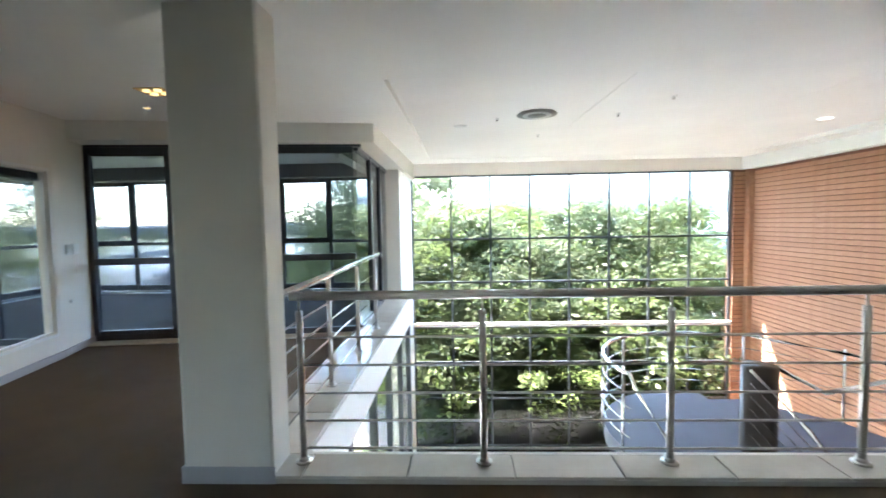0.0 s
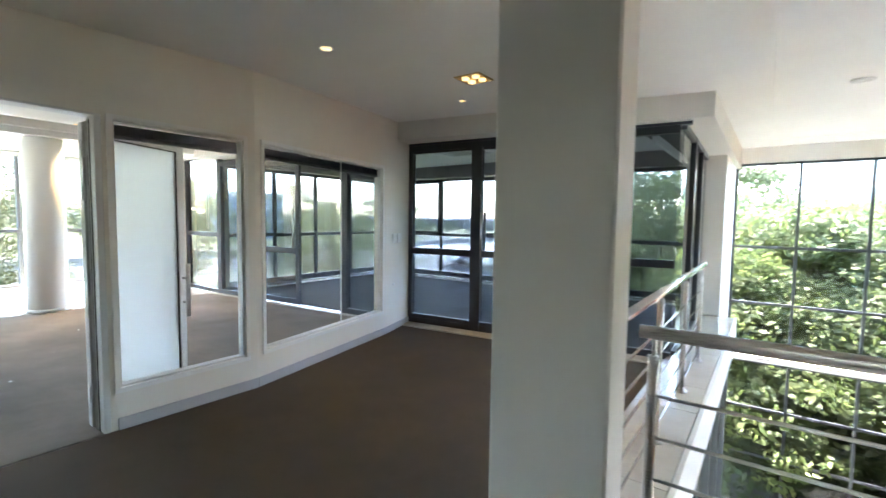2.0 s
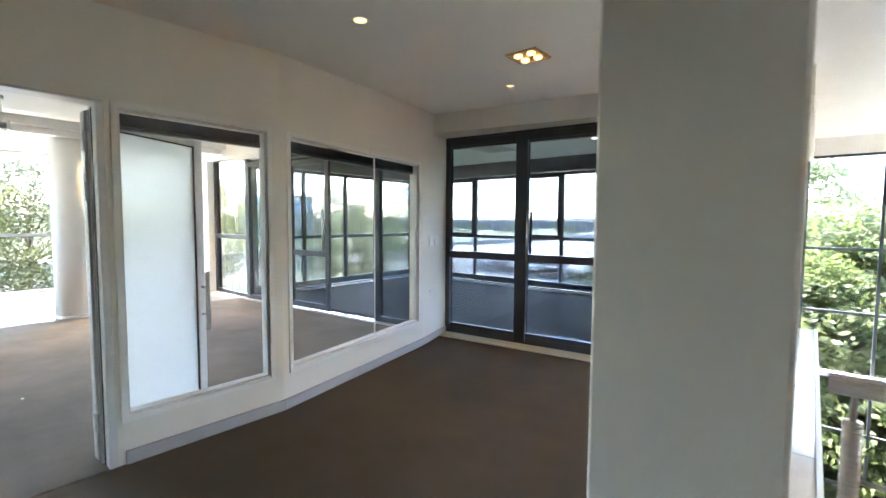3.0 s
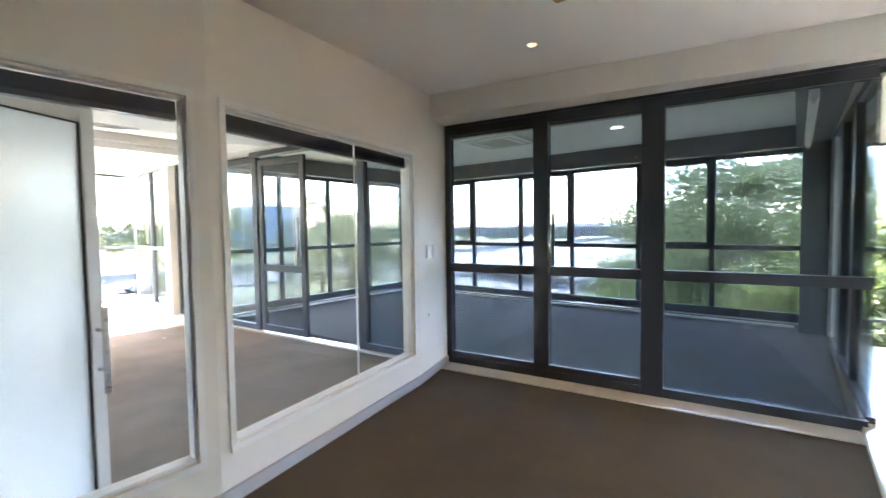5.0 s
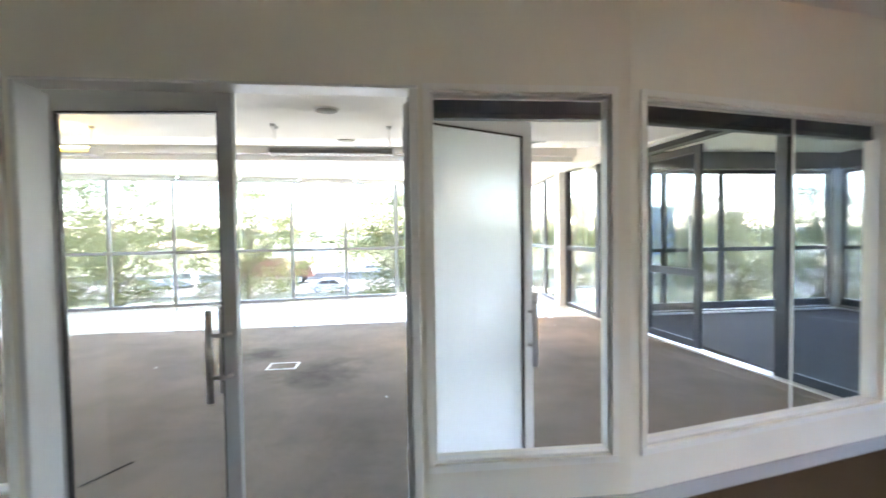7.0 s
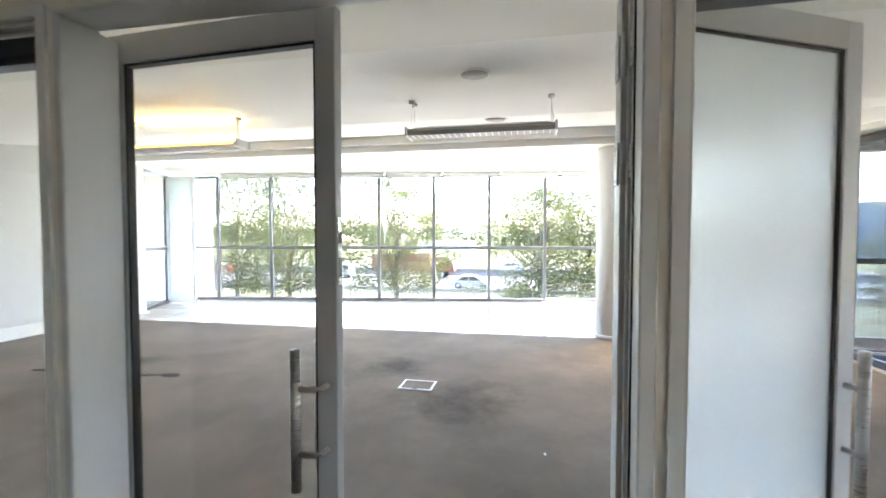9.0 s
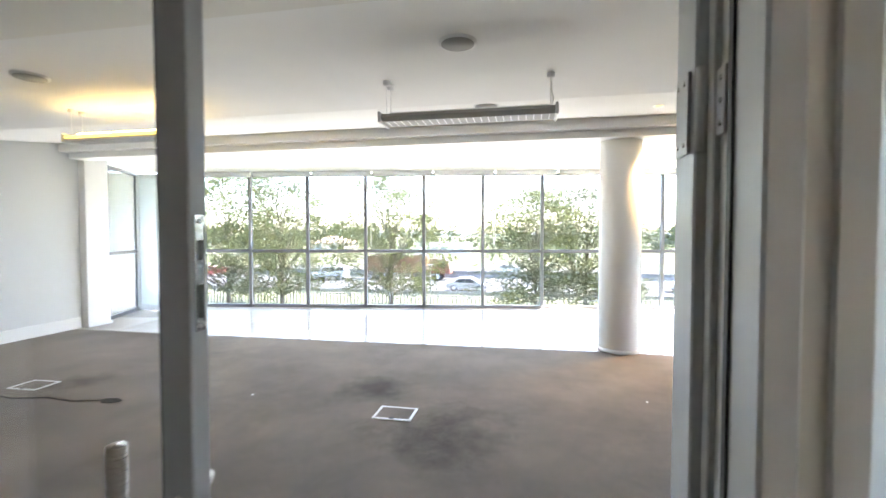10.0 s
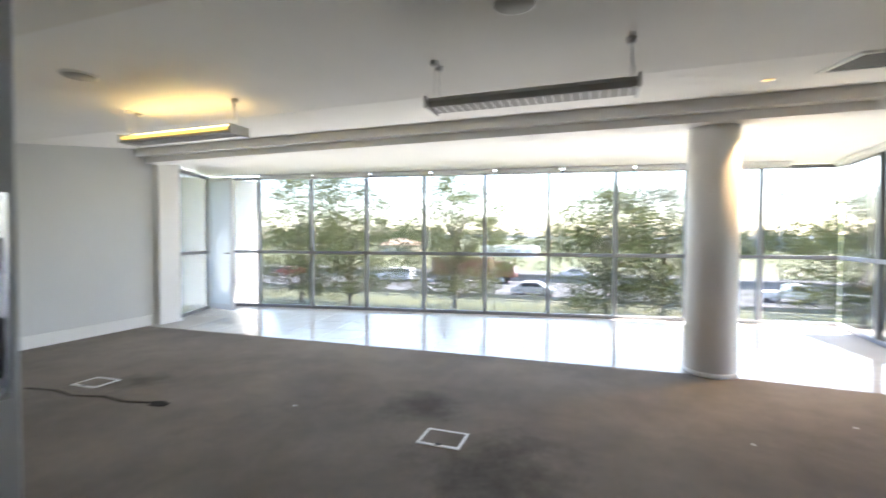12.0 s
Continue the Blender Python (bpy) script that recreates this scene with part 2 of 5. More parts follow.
def sweep(bm, pts, r, seg=10):
    pts = [Vector(p) for p in pts]
    rings = []
    for i, p in enumerate(pts):
        d = (pts[min(i + 1, len(pts) - 1)] - pts[max(i - 1, 0)]).normalized()
        q = d.to_track_quat("Z", "Y").to_matrix()
        rings.append([bm.verts.new(p + q @ Vector((r * math.cos(k * math.tau / seg), r * math.sin(k * math.tau / seg), 0))) for k in range(seg)])
    for a, b in zip(rings, rings[1:]):
        best = min(range(seg), key=lambda s: (a[0].co - b[s].co).length)
        for k in range(seg):
            bm.faces.new((a[k], a[(k + 1) % seg], b[(k + 1 + best) % seg], b[(k + best) % seg]))
    bm.faces.new(rings[0][::-1])
    bm.faces.new(rings[-1])
    return bm


def prism(bm, poly, z0, z1):
    lo = [bm.verts.new((x, y, z0)) for x, y in poly]
    hi = [bm.verts.new((x, y, z1)) for x, y in poly]
    bm.faces.new(lo[::-1])
    bm.faces.new(hi)
    n = len(poly)
    for i in range(n):
        bm.faces.new((lo[i], lo[(i + 1) % n], hi[(i + 1) % n], hi[i]))
    return bm


def wall_mesh(bm, p, q, thick, z0, z1, openings=(), off=0.0):
    """A wall along p-q with real openings (s0, s1, z0, z1)."""
    L = span(p, q)
    ss = sorted({0.0, L, *[min(max(v, 0), L) for o in openings for v in o[:2]]})
    zs = sorted({z0, z1, *[min(max(v, z0), z1) for o in openings for v in o[2:]]})
    m = Matrix.Translation((*p, 0)) @ Matrix.Rotation(math.atan2(q[1] - p[1], q[0] - p[0]), 4, "Z")
    solid = {}
    for i in range(len(ss) - 1):
        for j in range(len(zs) - 1):
            s, z = (ss[i] + ss[i + 1]) / 2, (zs[j] + zs[j + 1]) / 2
            solid[i, j] = not any(o[0] < s < o[1] and o[2] < z < o[3] for o in openings)
    cache = {}

    def v(s, t, z):
        k = (round(s, 4), t, round(z, 4))
        if k not in cache:
            cache[k] = bm.verts.new(m @ Vector((s, off + t * thick / 2, z)))
        return cache[k]

    for (i, j), on in solid.items():
        if not on:
            continue
        a, b, c, d = ss[i], ss[i + 1], zs[j], zs[j + 1]
        for t in (-1, 1):
            bm.faces.new((v(a, t, c), v(b, t, c), v(b, t, d), v(a, t, d)))
        if not solid.get((i - 1, j)):
            bm.faces.new((v(a, -1, c), v(a, 1, c), v(a, 1, d), v(a, -1, d)))
        if not solid.get((i + 1, j)):
            bm.faces.new((v(b, -1, c), v(b, 1, c), v(b, 1, d), v(b, -1, d)))
        if not solid.get((i, j - 1)):
            bm.faces.new((v(a, -1, c), v(b, -1, c), v(b, 1, c), v(a, 1, c)))
        if not solid.get((i, j + 1)):
            bm.faces.new((v(a, -1, d), v(b, -1, d), v(b, 1, d), v(a, 1, d)))
    return bm


def structure(ob, label, category):
    return tagged(ob, label, category, kind="structure")


def pane(bm, parent, mat=None, name="pane"):
    ob = part(name, bm, mat or GLASS, parent)
    ob.visible_shadow = False
    return ob


# ---------------------------------------------------------------- plan
LOBBY_Z = 2.77


def lobby_z(y):
    return 2.755 + 0.0257 * (y - 2.9)


def office_z(x):
    return 2.655 + 0.14 * max(0.0, -7.2 - x)


FDIR = Vector((-0.1421, 0.9898))
FORG = Vector((-11.948, -0.575))
FSTEP = 1.193


def fac(i):
    p = FORG + FDIR * (FSTEP * (i - 4))
    return (p.x, p.y)


WA, WB, WC, WD, WE = (-3.80, -7.0), (-3.79, 1.85), (-3.77, 2.90), (-4.18, 4.97), (-4.42, 5.75)
GL0, GL1 = (-4.40, 5.70), (-0.945, 6.124)
L2A, L2B = (-9.05, 5.12), (-4.45, 5.55)
CORNER = (-12.98, 5.33)
EPOST = (-10.3, 5.12)

# floors
bm = prism(nb(), [(-3.8, -7.0), (9.0, -7.0), (9.0, 2.49), (-0.64, 2.49), (-1.0, 2.49), (-1.0, 5.90), (-4.5, 5.47), (-4.19, 4.99), (-3.77, 2.9)], -0.45, 0.0)
structure(part("floor_lobby", bm, CARPET_L), "dark brown loop-pile carpet on the gallery floor", "carpet floor")
bm = prism(nb(), [(-3.8, -5.6), (-3.8, 2.9), (-4.19, 4.99), (-4.45, 5.45), (-9.0, 5.06), (-9.13, 2.9), (-8.95, -5.6)], -0.45, 0.0)
structure(part("floor_office", bm, CARPET_O), "worn taupe ribbed carpet with dark traffic stains", "carpet floor")
bm = prism(nb(), [(-8.96, 5.55), (-4.46, 5.62), (-1.05, 6.06), (-1.05, 9.95), (-8.96, 9.95)], -0.45, 0.0)
structure(part("floor_meeting", bm, CARPET_M), "slate grey carpet in the glazed meeting room", "carpet floor")

# office and gallery tile strips: grout bed first, tiles at the end of the file
bm = prism(nb(), [(-9.0, -5.6), (-9.13, 2.9), (-9.0, 5.06), CORNER, fac(-1), (-9.0, -7.0)], -0.45, -0.006)
bed_office = structure(part("floor_window_strip", bm, GROUT), "cream porcelain tile strip along the office windows", "tile floor")
bm = prism(nb(), [(-1.0, 2.74), (-0.53, 2.74), (-0.53, 9.0), (-0.965, 9.0), (-0.965, 6.14), (-1.0, 6.13)], -0.40, 0.026)
box(bm, -1.09, 2.49, -0.40, 7.6, 2.74, 0.026)
ledge = structure(part("floor_ledge", bm, GROUT), "tiled ledge round the edge of the atrium void", "tile ledge")
bm = bx(-0.53, 2.74, -0.42, -0.50, 9.0, 0.045)
box(bm, -0.50, 2.74, -0.42, 7.6, 2.77, 0.045)
structure(part("trim_slab_edge", bm, WHITE), "white painted slab edge facing the atrium", "trim")
bm = obar(nb(), (GL0[0], GL0[1] - 0.2), (GL1[0] - 0.05, GL1[1] - 0.2), 0.22, -0.1, 0.012, off=0.04)
structure(part("threshold", bm, TILE), "cream stone threshold under the dark glass screen", "threshold")

# ceilings
def sheet(name, poly, zf, thick, mat, label):
    bm = nb()
    lo = [bm.verts.new((x, y, zf(x, y))) for x, y in poly]
    hi = [bm.verts.new((x, y, zf(x, y) + thick)) for x, y in poly]
    bm.faces.new(lo)
    bm.faces.new(hi)
    for i in range(len(poly)):
        j = (i + 1) % len(poly)
        bm.faces.new((lo[i], lo[j], hi[j], hi[i]))
    return structure(part(name, bm, mat), label, "ceiling")


LZ = lambda x, y: lobby_z(y)
TX0, TX1, TY0, TY1 = -0.19, 6.82, 4.05, 10.2
for k, poly in enumerate((
        [(-4.6, -7.0), (9.0, -7.0), (9.0, TY0), (-4.6, TY0)],
        [(-4.6, TY0), (TX0, TY0), (TX0, TY1), (-4.6, TY1)],
        [(TX1, TY0), (9.0, TY0), (9.0, TY1), (TX1, TY1)],
        [(-1.2, TY1), (9.0, TY1), (9.0, 11.4), (-1.2, 11.4)])):
    sheet("ceiling_gallery_%d" % (k + 1), poly, LZ, 0.25, CEIL, "flat cream plaster ceiling over the gallery")
bm = nb()
for i in range(3):
    for j in range(10):
        w, d = (TX1 - TX0) / 3, (TY1 - TY0) / 10
        x, y = TX0 + i * w, TY0 + j * d
        z = lobby_z(y) + 0.085
        box(bm, x + 0.003, y + 0.008, z, x + w - 0.003, y + d - 0.008, z + 0.02)
box(bm, TX0, TY0, 2.95, TX1, TY1, 3.1)
structure(part("ceiling_panels", bm, CEIL), "recessed white panel ceiling over the atrium", "ceiling")
sheet("ceiling_office_1", [(-4.35, -5.7), (-4.35, 5.5), (-7.2, 5.5), (-7.2, -5.7)], lambda x, y: office_z(x), 0.2, CEIL, "white plaster ceiling of the open office")
sheet("ceiling_office_2", [(-7.2, -5.7), (-7.2, 5.5), (-8.95, 5.5), (-8.95, -5.7)], lambda x, y: office_z(x), 0.2, CEIL, "white plaster ceiling of the open office")
sheet("ceiling_office_window", [(-8.8, -5.6), (-8.8, 5.5), (-13.3, 5.5), (-12.4, 2.0), (-11.0, -7.0), (-8.8, -7.0)], lambda x, y: 2.76, 0.2, CEIL, "white ceiling strip along the office windows")
sheet("ceiling_meeting", [(-9.0, 5.3), (-4.45, 5.6), (-1.0, 6.1), (-1.0, 10.0), (-9.0, 10.0)], lambda x, y: 2.86, 0.2, CEIL, "white ceiling of the meeting room")
structure(part("beam_office", bx(-9.2, -5.5, 2.67, -8.92, 4.75, 2.96), CEIL), "cream downstand beam in front of the office windows", "beam")
bm = prism(nb(), [(-9.2, 4.75), (-8.92, 4.75), (-6.4, 5.25), (-6.4, 5.45), (-9.2, 5.25)], 2.62, 2.95)
structure(part("beam_office_return", bm, CEIL), "cream bulkhead over the glass partition", "beam")
structure(part("bulkhead_door", prism(nb(), [(-5.28, -5.5), (-3.92, -5.5), (-3.92, 2.9), (-4.33, 5.0), (-5.28, 5.3)], 2.60, 2.67), WALL), "low plaster bulkhead inside the office door", "bulkhead")

# gallery partition, a faceted line of three stretches
SKZ = 0.085
D0, D1 = 0.0 + 7.0, 1.81 + 7.0
W0 = (-1.02 + 7.0, -0.06 + 7.0, 0.30, 2.165)
bm = wall_mesh(nb(), WA, WB, 0.12, 0.0, 2.9, [W0, (D0, D1, -1, 2.185)], off=0.06)
structure(part("wall_partition_1", bm, WALL), "cream plastered partition with the office doorway", "wall")
b1 = span(WB, WC)
bm = wall_mesh(nb(), WB, WC, 0.12, 0.0, 2.9, [(0.022, 0.945, 0.30, 2.16)], off=0.06)
structure(part("wall_partition_2", bm, WALL), "cream plastered partition with a tall internal window", "wall")
bm = wall_mesh(nb(), WC, WD, 0.12, 0.0, 2.9, [(0.095, 2.01, 0.315, 2.155)], off=0.06)
structure(part("wall_partition_3", bm, WALL), "cream plastered partition with a wide internal window", "wall")
bm = wall_mesh(nb(), WD, WE, 0.12, 0.0, 2.9, off=0.06)
structure(part("wall_partition_4", bm, WALL), "narrow cream wall beside the glass screen", "wall")
bm = nb()
for p, q, s0, s1 in ((WA, WB, 0, D0), (WB, WC, 0.0, b1), (WC, WD, 0, span(WC, WD)), (WD, WE, 0, span(WD, WE) - 0.1)):
    obar(bm, along(p, q, s0), along(p, q, s1), 0.018, 0, SKZ, off=-0.009, bev=0.003)
structure(part("baseboard_gallery", bm, SKIRT), "grey painted skirting along the partition", "skirting")

# column on the gallery
col = thing("gallery_pillar", "square cream plastered pillar with a pale grey skirting", "pillar", kind="structure", at=(-0.9, 2.75, 0))
bm = bx(-1.165, 2.493, 0.0, -0.632, 2.75, 2.9, 0.012)
o = part("shaft", bm, WALL)
o.parent, o.matrix_parent_inverse = col, col.matrix_basis.inverted()
bm = bx(-1.175, 2.483, 0.0, -0.622, 2.492, 0.10)
box(bm, -1.175, 2.492, 0.0, -1.166, 2.75, 0.10)
o = part("skirting", bm, SKIRT)
o.parent, o.matrix_parent_inverse = col, col.matrix_basis.inverted()

# bulkhead over the glass screen
bm = prism(nb(), [(-4.60, 5.22), (-0.655, 5.98), (-0.655, 11.3), (-1.0, 11.3), (-1.0, 6.30), (-4.60, 5.82)], 2.585, 3.0)
structure(part("bulkhead_gallery", bm, WALL), "cream plaster bulkhead above the dark glass screen", "bulkhead")
# white end wall between the meeting room and the atrium window
structure(part("wall_atrium_west", bx(-1.05, 9.0, -4.6, -0.74, 11.3, 2.60), WALL), "plain cream end wall beside the atrium window", "wall")

# atrium shell
structure(part("wall_atrium_head", bx(-1.0, 11.18, 2.67, 8.2, 11.4, 3.1), WALL), "cream head above the atrium window", "wall")
structure(part("floor_atrium", bx(-9.0, 2.6, -4.8, 8.2, 11.4, -4.55), LOWERF), "grey stone floor at the bottom of the atrium", "tile floor")
structure(part("wall_atrium_south", bx(-0.5, 2.60, -4.6, 8.0, 2.72, -0.46), WALL), "plain wall under the gallery edge", "wall")
structure(part("wall_gallery_south", bx(-3.8, -7.2, -0.45, 9.0, -7.0, 3.0), WALL), "plain cream wall closing the gallery", "wall")
structure(part("wall_gallery_east", bx(9.0, -7.0, -0.45, 9.2, 2.6, 3.0), WALL), "plain cream wall closing the gallery", "wall")
# Unseen eave past y 11.4 is added to keep sun off the bricks.
structure(part("roof_slab", bx(-13.5, -7.2, 3.15, 9.2, 12.9, 3.4), CEIL), "roof slab over the floor, with an unseen eave added to shade the atrium", "roof")
structure(part("slab_below", prism(nb(), [(-3.8, -7), (-3.8, -5.7), (-11.0, -5.7), (-13.0, 5.3), (-9.1, 5.2), (-9.0, 9.95), (-1.05, 9.95), (-1.05, 2.45), (9.0, 2.45), (9.0, -7)], -0.75, -0.46), WHITE), "concrete floor slab", "slab")
structure(part("wall_office_south", bx(-9.12, -5.72, 0.0, -3.8, -5.54, 2.96), PALE), "plain pale grey office wall", "wall")
bm = bx(-9.08, -5.54, 0, -3.9, -5.515, 0.17, 0.004)
structure(part("baseboard_office", bm, WSKIRT), "tall white office skirting", "skirting")
pil = thing("office_pier", "rectangular white pier at the end of the office wall", "pillar", kind="structure", at=(-9.3, -5.4, 0))
for nm, b_, mt in (("shaft", bx(-9.50, -5.9, 0, -9.10, -5.42, 2.78, 0.01), WHITE), ("skirting", bx(-9.52, -5.42, 0, -9.09, -5.40, 0.05, 0.004), WSKIRT)):
    o = part(nm, b_, mt)
    o.parent, o.matrix_parent_inverse = pil, pil.matrix_basis.inverted()
rc = thing("round_column", "round white plastered column on a thin base ring at the carpet edge", "column", kind="structure", at=(-9.27, 2.66, 0))
smooth(part("shaft", rod(nb(), (0, 0, 0), (0, 0, 2.76), 0.253, 64), WHITE, rc))
smooth(part("base_ring", rod(nb(), (0, 0, 0), (0, 0, 0.05), 0.262, 64), WSKIRT, rc))
structure(part("window_post", bx(-10.42, 5.0, 0, -10.18, 5.26, 2.76, 0.008), WHITE), "square white post in the office glazing", "post")
bm = bx(-13.2, -7.2, -0.45, -8.9, -7.0, 2.9)
structure(part("wall_office_end", bm, WHITE), "white balcony end wall", "wall")


# ---------------------------------------------------------------- glazing
def glazing(name, p, q, stops, rails, label, mat, glass, depth=0.07, w=0.055, group="", wide=(), bare=()):
    """A framed glass screen along p-q: mullions at stops (metres from p), rails at heights; panes between."""
    t = thing(name, label, "glazing", group, "structure")
    for i, s in enumerate(stops):
        ww = wide[i] if wide else w
        if i in bare:
            continue
        part("mullion", obar(nb(), along(p, q, s - ww / 2), along(p, q, s + ww / 2), depth, rails[0], rails[-1], bev=0.004), mat, t)
    for i, z in enumerate(rails):
        for k, (a, b) in enumerate(zip(stops, stops[1:])):
            wa = (wide[k] if wide else w) / 2
            wb = (wide[k + 1] if wide else w) / 2
            z0, z1 = (z, z + w) if i == 0 else (z - w, z) if i == len(rails) - 1 else (z - w / 2, z + w / 2)
            part("rail", obar(nb(), along(p, q, a + wa), along(p, q, b - wb), depth * 0.85, z0, z1), mat, t)
    for a, b in zip(stops, stops[1:]):
        for z0, z1 in zip(rails, rails[1:]):
            pane(obar(nb(), along(p, q, a + 0.01), along(p, q, b - 0.01), 0.008, z0 + 0.01, z1 - 0.01), t, glass)
    return t


# office facade
n_f = 14
pF, qF = fac(-1), CORNER
LF = span(pF, qF)
stops = [FSTEP * k for k in range(10)] + [LF]
glazing("window_facade", pF, qF, stops, [0.0, 1.16, 2.74], "full-height office window wall in dark grey frames", GREYF, AGLASS, 0.09, 0.06, bare=(10,))
pN, qN = CORNER, (-10.42, 5.14)
LN = span(pN, qN)
glazing("window_corner", pN, qN, [0.03, LN * 0.53, LN], [0.0, 1.16, 2.74], "full-height corner window in dark grey frames", GREYF, AGLASS, 0.09, 0.06, bare=(0,))
pM, qM = (-10.18, 5.18), (-8.80, 5.17)
glazing("window_corner_inner", pM, qM, [0.03, span(pM, qM)], [0.0, 1.16, 2.74], "full-height window beside the white post", DARKF, AGLASS, 0.1, 0.08)

# atrium window
AX = [-0.72 + 0.981 * k for k in range(9)]
glazing("window_atrium", (-0.72, 11.25), (7.13, 11.25), [0.981 * k for k in range(9)], [-4.5, -4.27, -3.03, -2.09, -1.17, -0.02, 1.07, 2.67],
        "tall gridded atrium window in thin dark frames", DARKF, ATGLASS, 0.06, 0.045)
structure(part("trim_atrium_rail", bx(-0.72, 11.12, -1.14, 7.13, 11.2, -1.05), WHITE), "white rail across the atrium window", "rail")

# dark glass screen of the meeting room
LG = span(GL0, GL1)
scr = glazing("glass_screen", GL0, GL1, [0.03, 1.075, 2.06, LG - 0.02], [0.0, 1.06, 2.555], "charcoal framed glass screen and doors of the meeting room", DARKF, TINT, 0.09, 0.085, wide=[0.07, 0.15, 0.18, 0.02], bare=(3,))
for s0 in (0.07, 1.16):
    part("door_rail", obar(nb(), along(GL0, GL1, s0), along(GL0, GL1, s0 + (0.93 if s0 < 1 else 0.81)), 0.06, 2.44, 2.555), DARKF, scr)
part("bottom_rail", obar(nb(), along(GL0, GL1, 0.07), along(GL0, GL1, 1.97), 0.07, 0.085, 0.14), DARKF, scr)
part("head_rail", obar(nb(), GL0, along(GL0, GL1, LG + 0.08), 0.10, 2.555, 2.585), DARKF, scr)


def pull_handle(parent, p, q, s, z0, z1, side, mat=CHROME, r=0.016, reach=0.06, shift=0.0):
    """A vertical bar handle on two arms, on one side of the plan line p-q; shift sets the bar back along the line."""
    x, y = along(p, q, s)
    bx0, by0 = along(p, q, s - shift)
    L = span(p, q)
    nx, ny = -(q[1] - p[1]) / L * side, (q[0] - p[0]) / L * side
    h = smooth(part("handle", rod(nb(), (bx0 + nx * reach, by0 + ny * reach, z0), (bx0 + nx * reach, by0 + ny * reach, z1), r, 20), mat, parent, "brushed steel bar handle"))
    d = (z1 - z0)
    for f in (0.27, 0.73):
        z = z0 + d * f
        pts = [(x + nx * 0.02, y + ny * 0.02, z), (x + nx * reach * 0.7, y + ny * reach * 0.7, z), (bx0 + (x - bx0) * 0.85 + nx * reach * 0.97, by0 + (y - by0) * 0.85 + ny * reach * 0.97, z), (bx0 + nx * reach, by0 + ny * reach, z)]
        smooth(part("handle_arm", sweep(nb(), pts if shift else [pts[0], pts[3]], r * 0.62, 14), mat, parent))
    return h


pull_handle(scr, GL0, GL1, 1.165, 1.02, 1.62, -1)
pull_handle(scr, GL0, GL1, 1.165, 1.02, 1.62, 1, BLACK)

# screen on the atrium side of the meeting room
glazing("glass_screen_side", (-0.95, 6.16), (-1.02, 9.0), [0.01, 1.0, 1.95, 2.9], [0.02, 2.585], "charcoal framed glass side of the meeting room", DARKF, TINT, 0.07, 0.07, wide=[0.012, 0.1, 0.1, 0.1], bare=(0,))

# partition between office and meeting room: fixed glass, a slid-open leaf and an open bay
g2 = glazing("glass_partition", L2A, L2B, [0.31, 1.45, 1.47], [0.02, 2.55], "charcoal framed glass partition beside the office", DARKF, TINT, 0.08, 0.08, wide=[0.10, 0.12, 0.02])
glazing("glass_partition_end", along(L2A, L2B, 3.52), L2B, [0.04, span(L2A, L2B) - 3.52], [0.02, 2.55], "charcoal framed fixed glass next to the partition wall", DARKF, TINT, 0.08, 0.08, wide=[0.12, 0.05])
leaf = glazing("sliding_door", along(L2A, L2B, 1.52), along(L2A, L2B, 2.55), [0.05, 0.96], [0.03, 0.95, 2.5], "charcoal framed glass sliding door, slid open", DARKF, TINT, 0.05, 0.09)
pull_handle(leaf, along(L2A, L2B, 1.52), along(L2A, L2B, 2.55), 0.90, 0.98, 1.66, -1)
bm = obar(nb(), along(L2A, L2B, 1.4), L2B, 0.14, 2.55, 2.86)
structure(part("trim_partition_head", bm, DARKF), "charcoal head panel over the glass partition", "trim")
bm = obar(nb(), along(L2A, L2B, 0.0), L2B, 0.16, -0.02, 0.012)
structure(part("threshold_partition", bm, TILE), "cream stone threshold under the glass partition", "threshold")

# meeting room outer walls: low sill wall, windows, deep dark band
bm = wall_mesh(nb(), (-9.0, 9.95), (-1.05, 9.95), 0.2, -0.45, 2.9, [(0.1, 7.85, 0.05, 2.56)])
structure(part("wall_meeting_north", bm, GREYW), "grey painted wall with a long window band", "wall")
bm = wall_mesh(nb(), (-9.0, 5.25), (-9.0, 9.85), 0.2, -0.45, 2.9, [(0.12, 4.5, 0.05, 2.56)])
structure(part("wall_meeting_west", bm, GREYW), "grey painted wall with a long window band", "wall")
MN = [0.02, 0.95, 1.93, 3.08, 4.18, 5.37, 6.47, 7.65]
mwn = glazing("window_meeting_north", (-8.9, 9.95), (-1.15, 9.95), MN, [0.06, 1.13, 2.55], "long meeting room window in charcoal frames", DARKF, WGLASS, 0.08, 0.07)
mww = glazing("window_meeting_west", (-9.0, 5.37), (-9.0, 9.75), [0.02, 1.1, 2.2, 3.3, 4.36], [0.06, 1.13, 2.55], "meeting room end window in charcoal frames", DARKF, WGLASS, 0.08, 0.07)
# deep bottom rails, and opening sashes in every second upper light
part("bottom_rail", bx(-8.88, 9.90, 0.13, -1.2, 9.955, 0.19, 0.004), DARKF, mwn)
part("bottom_rail", bx(-9.01, 5.40, 0.13, -8.95, 9.72, 0.19, 0.004), DARKF, mww)
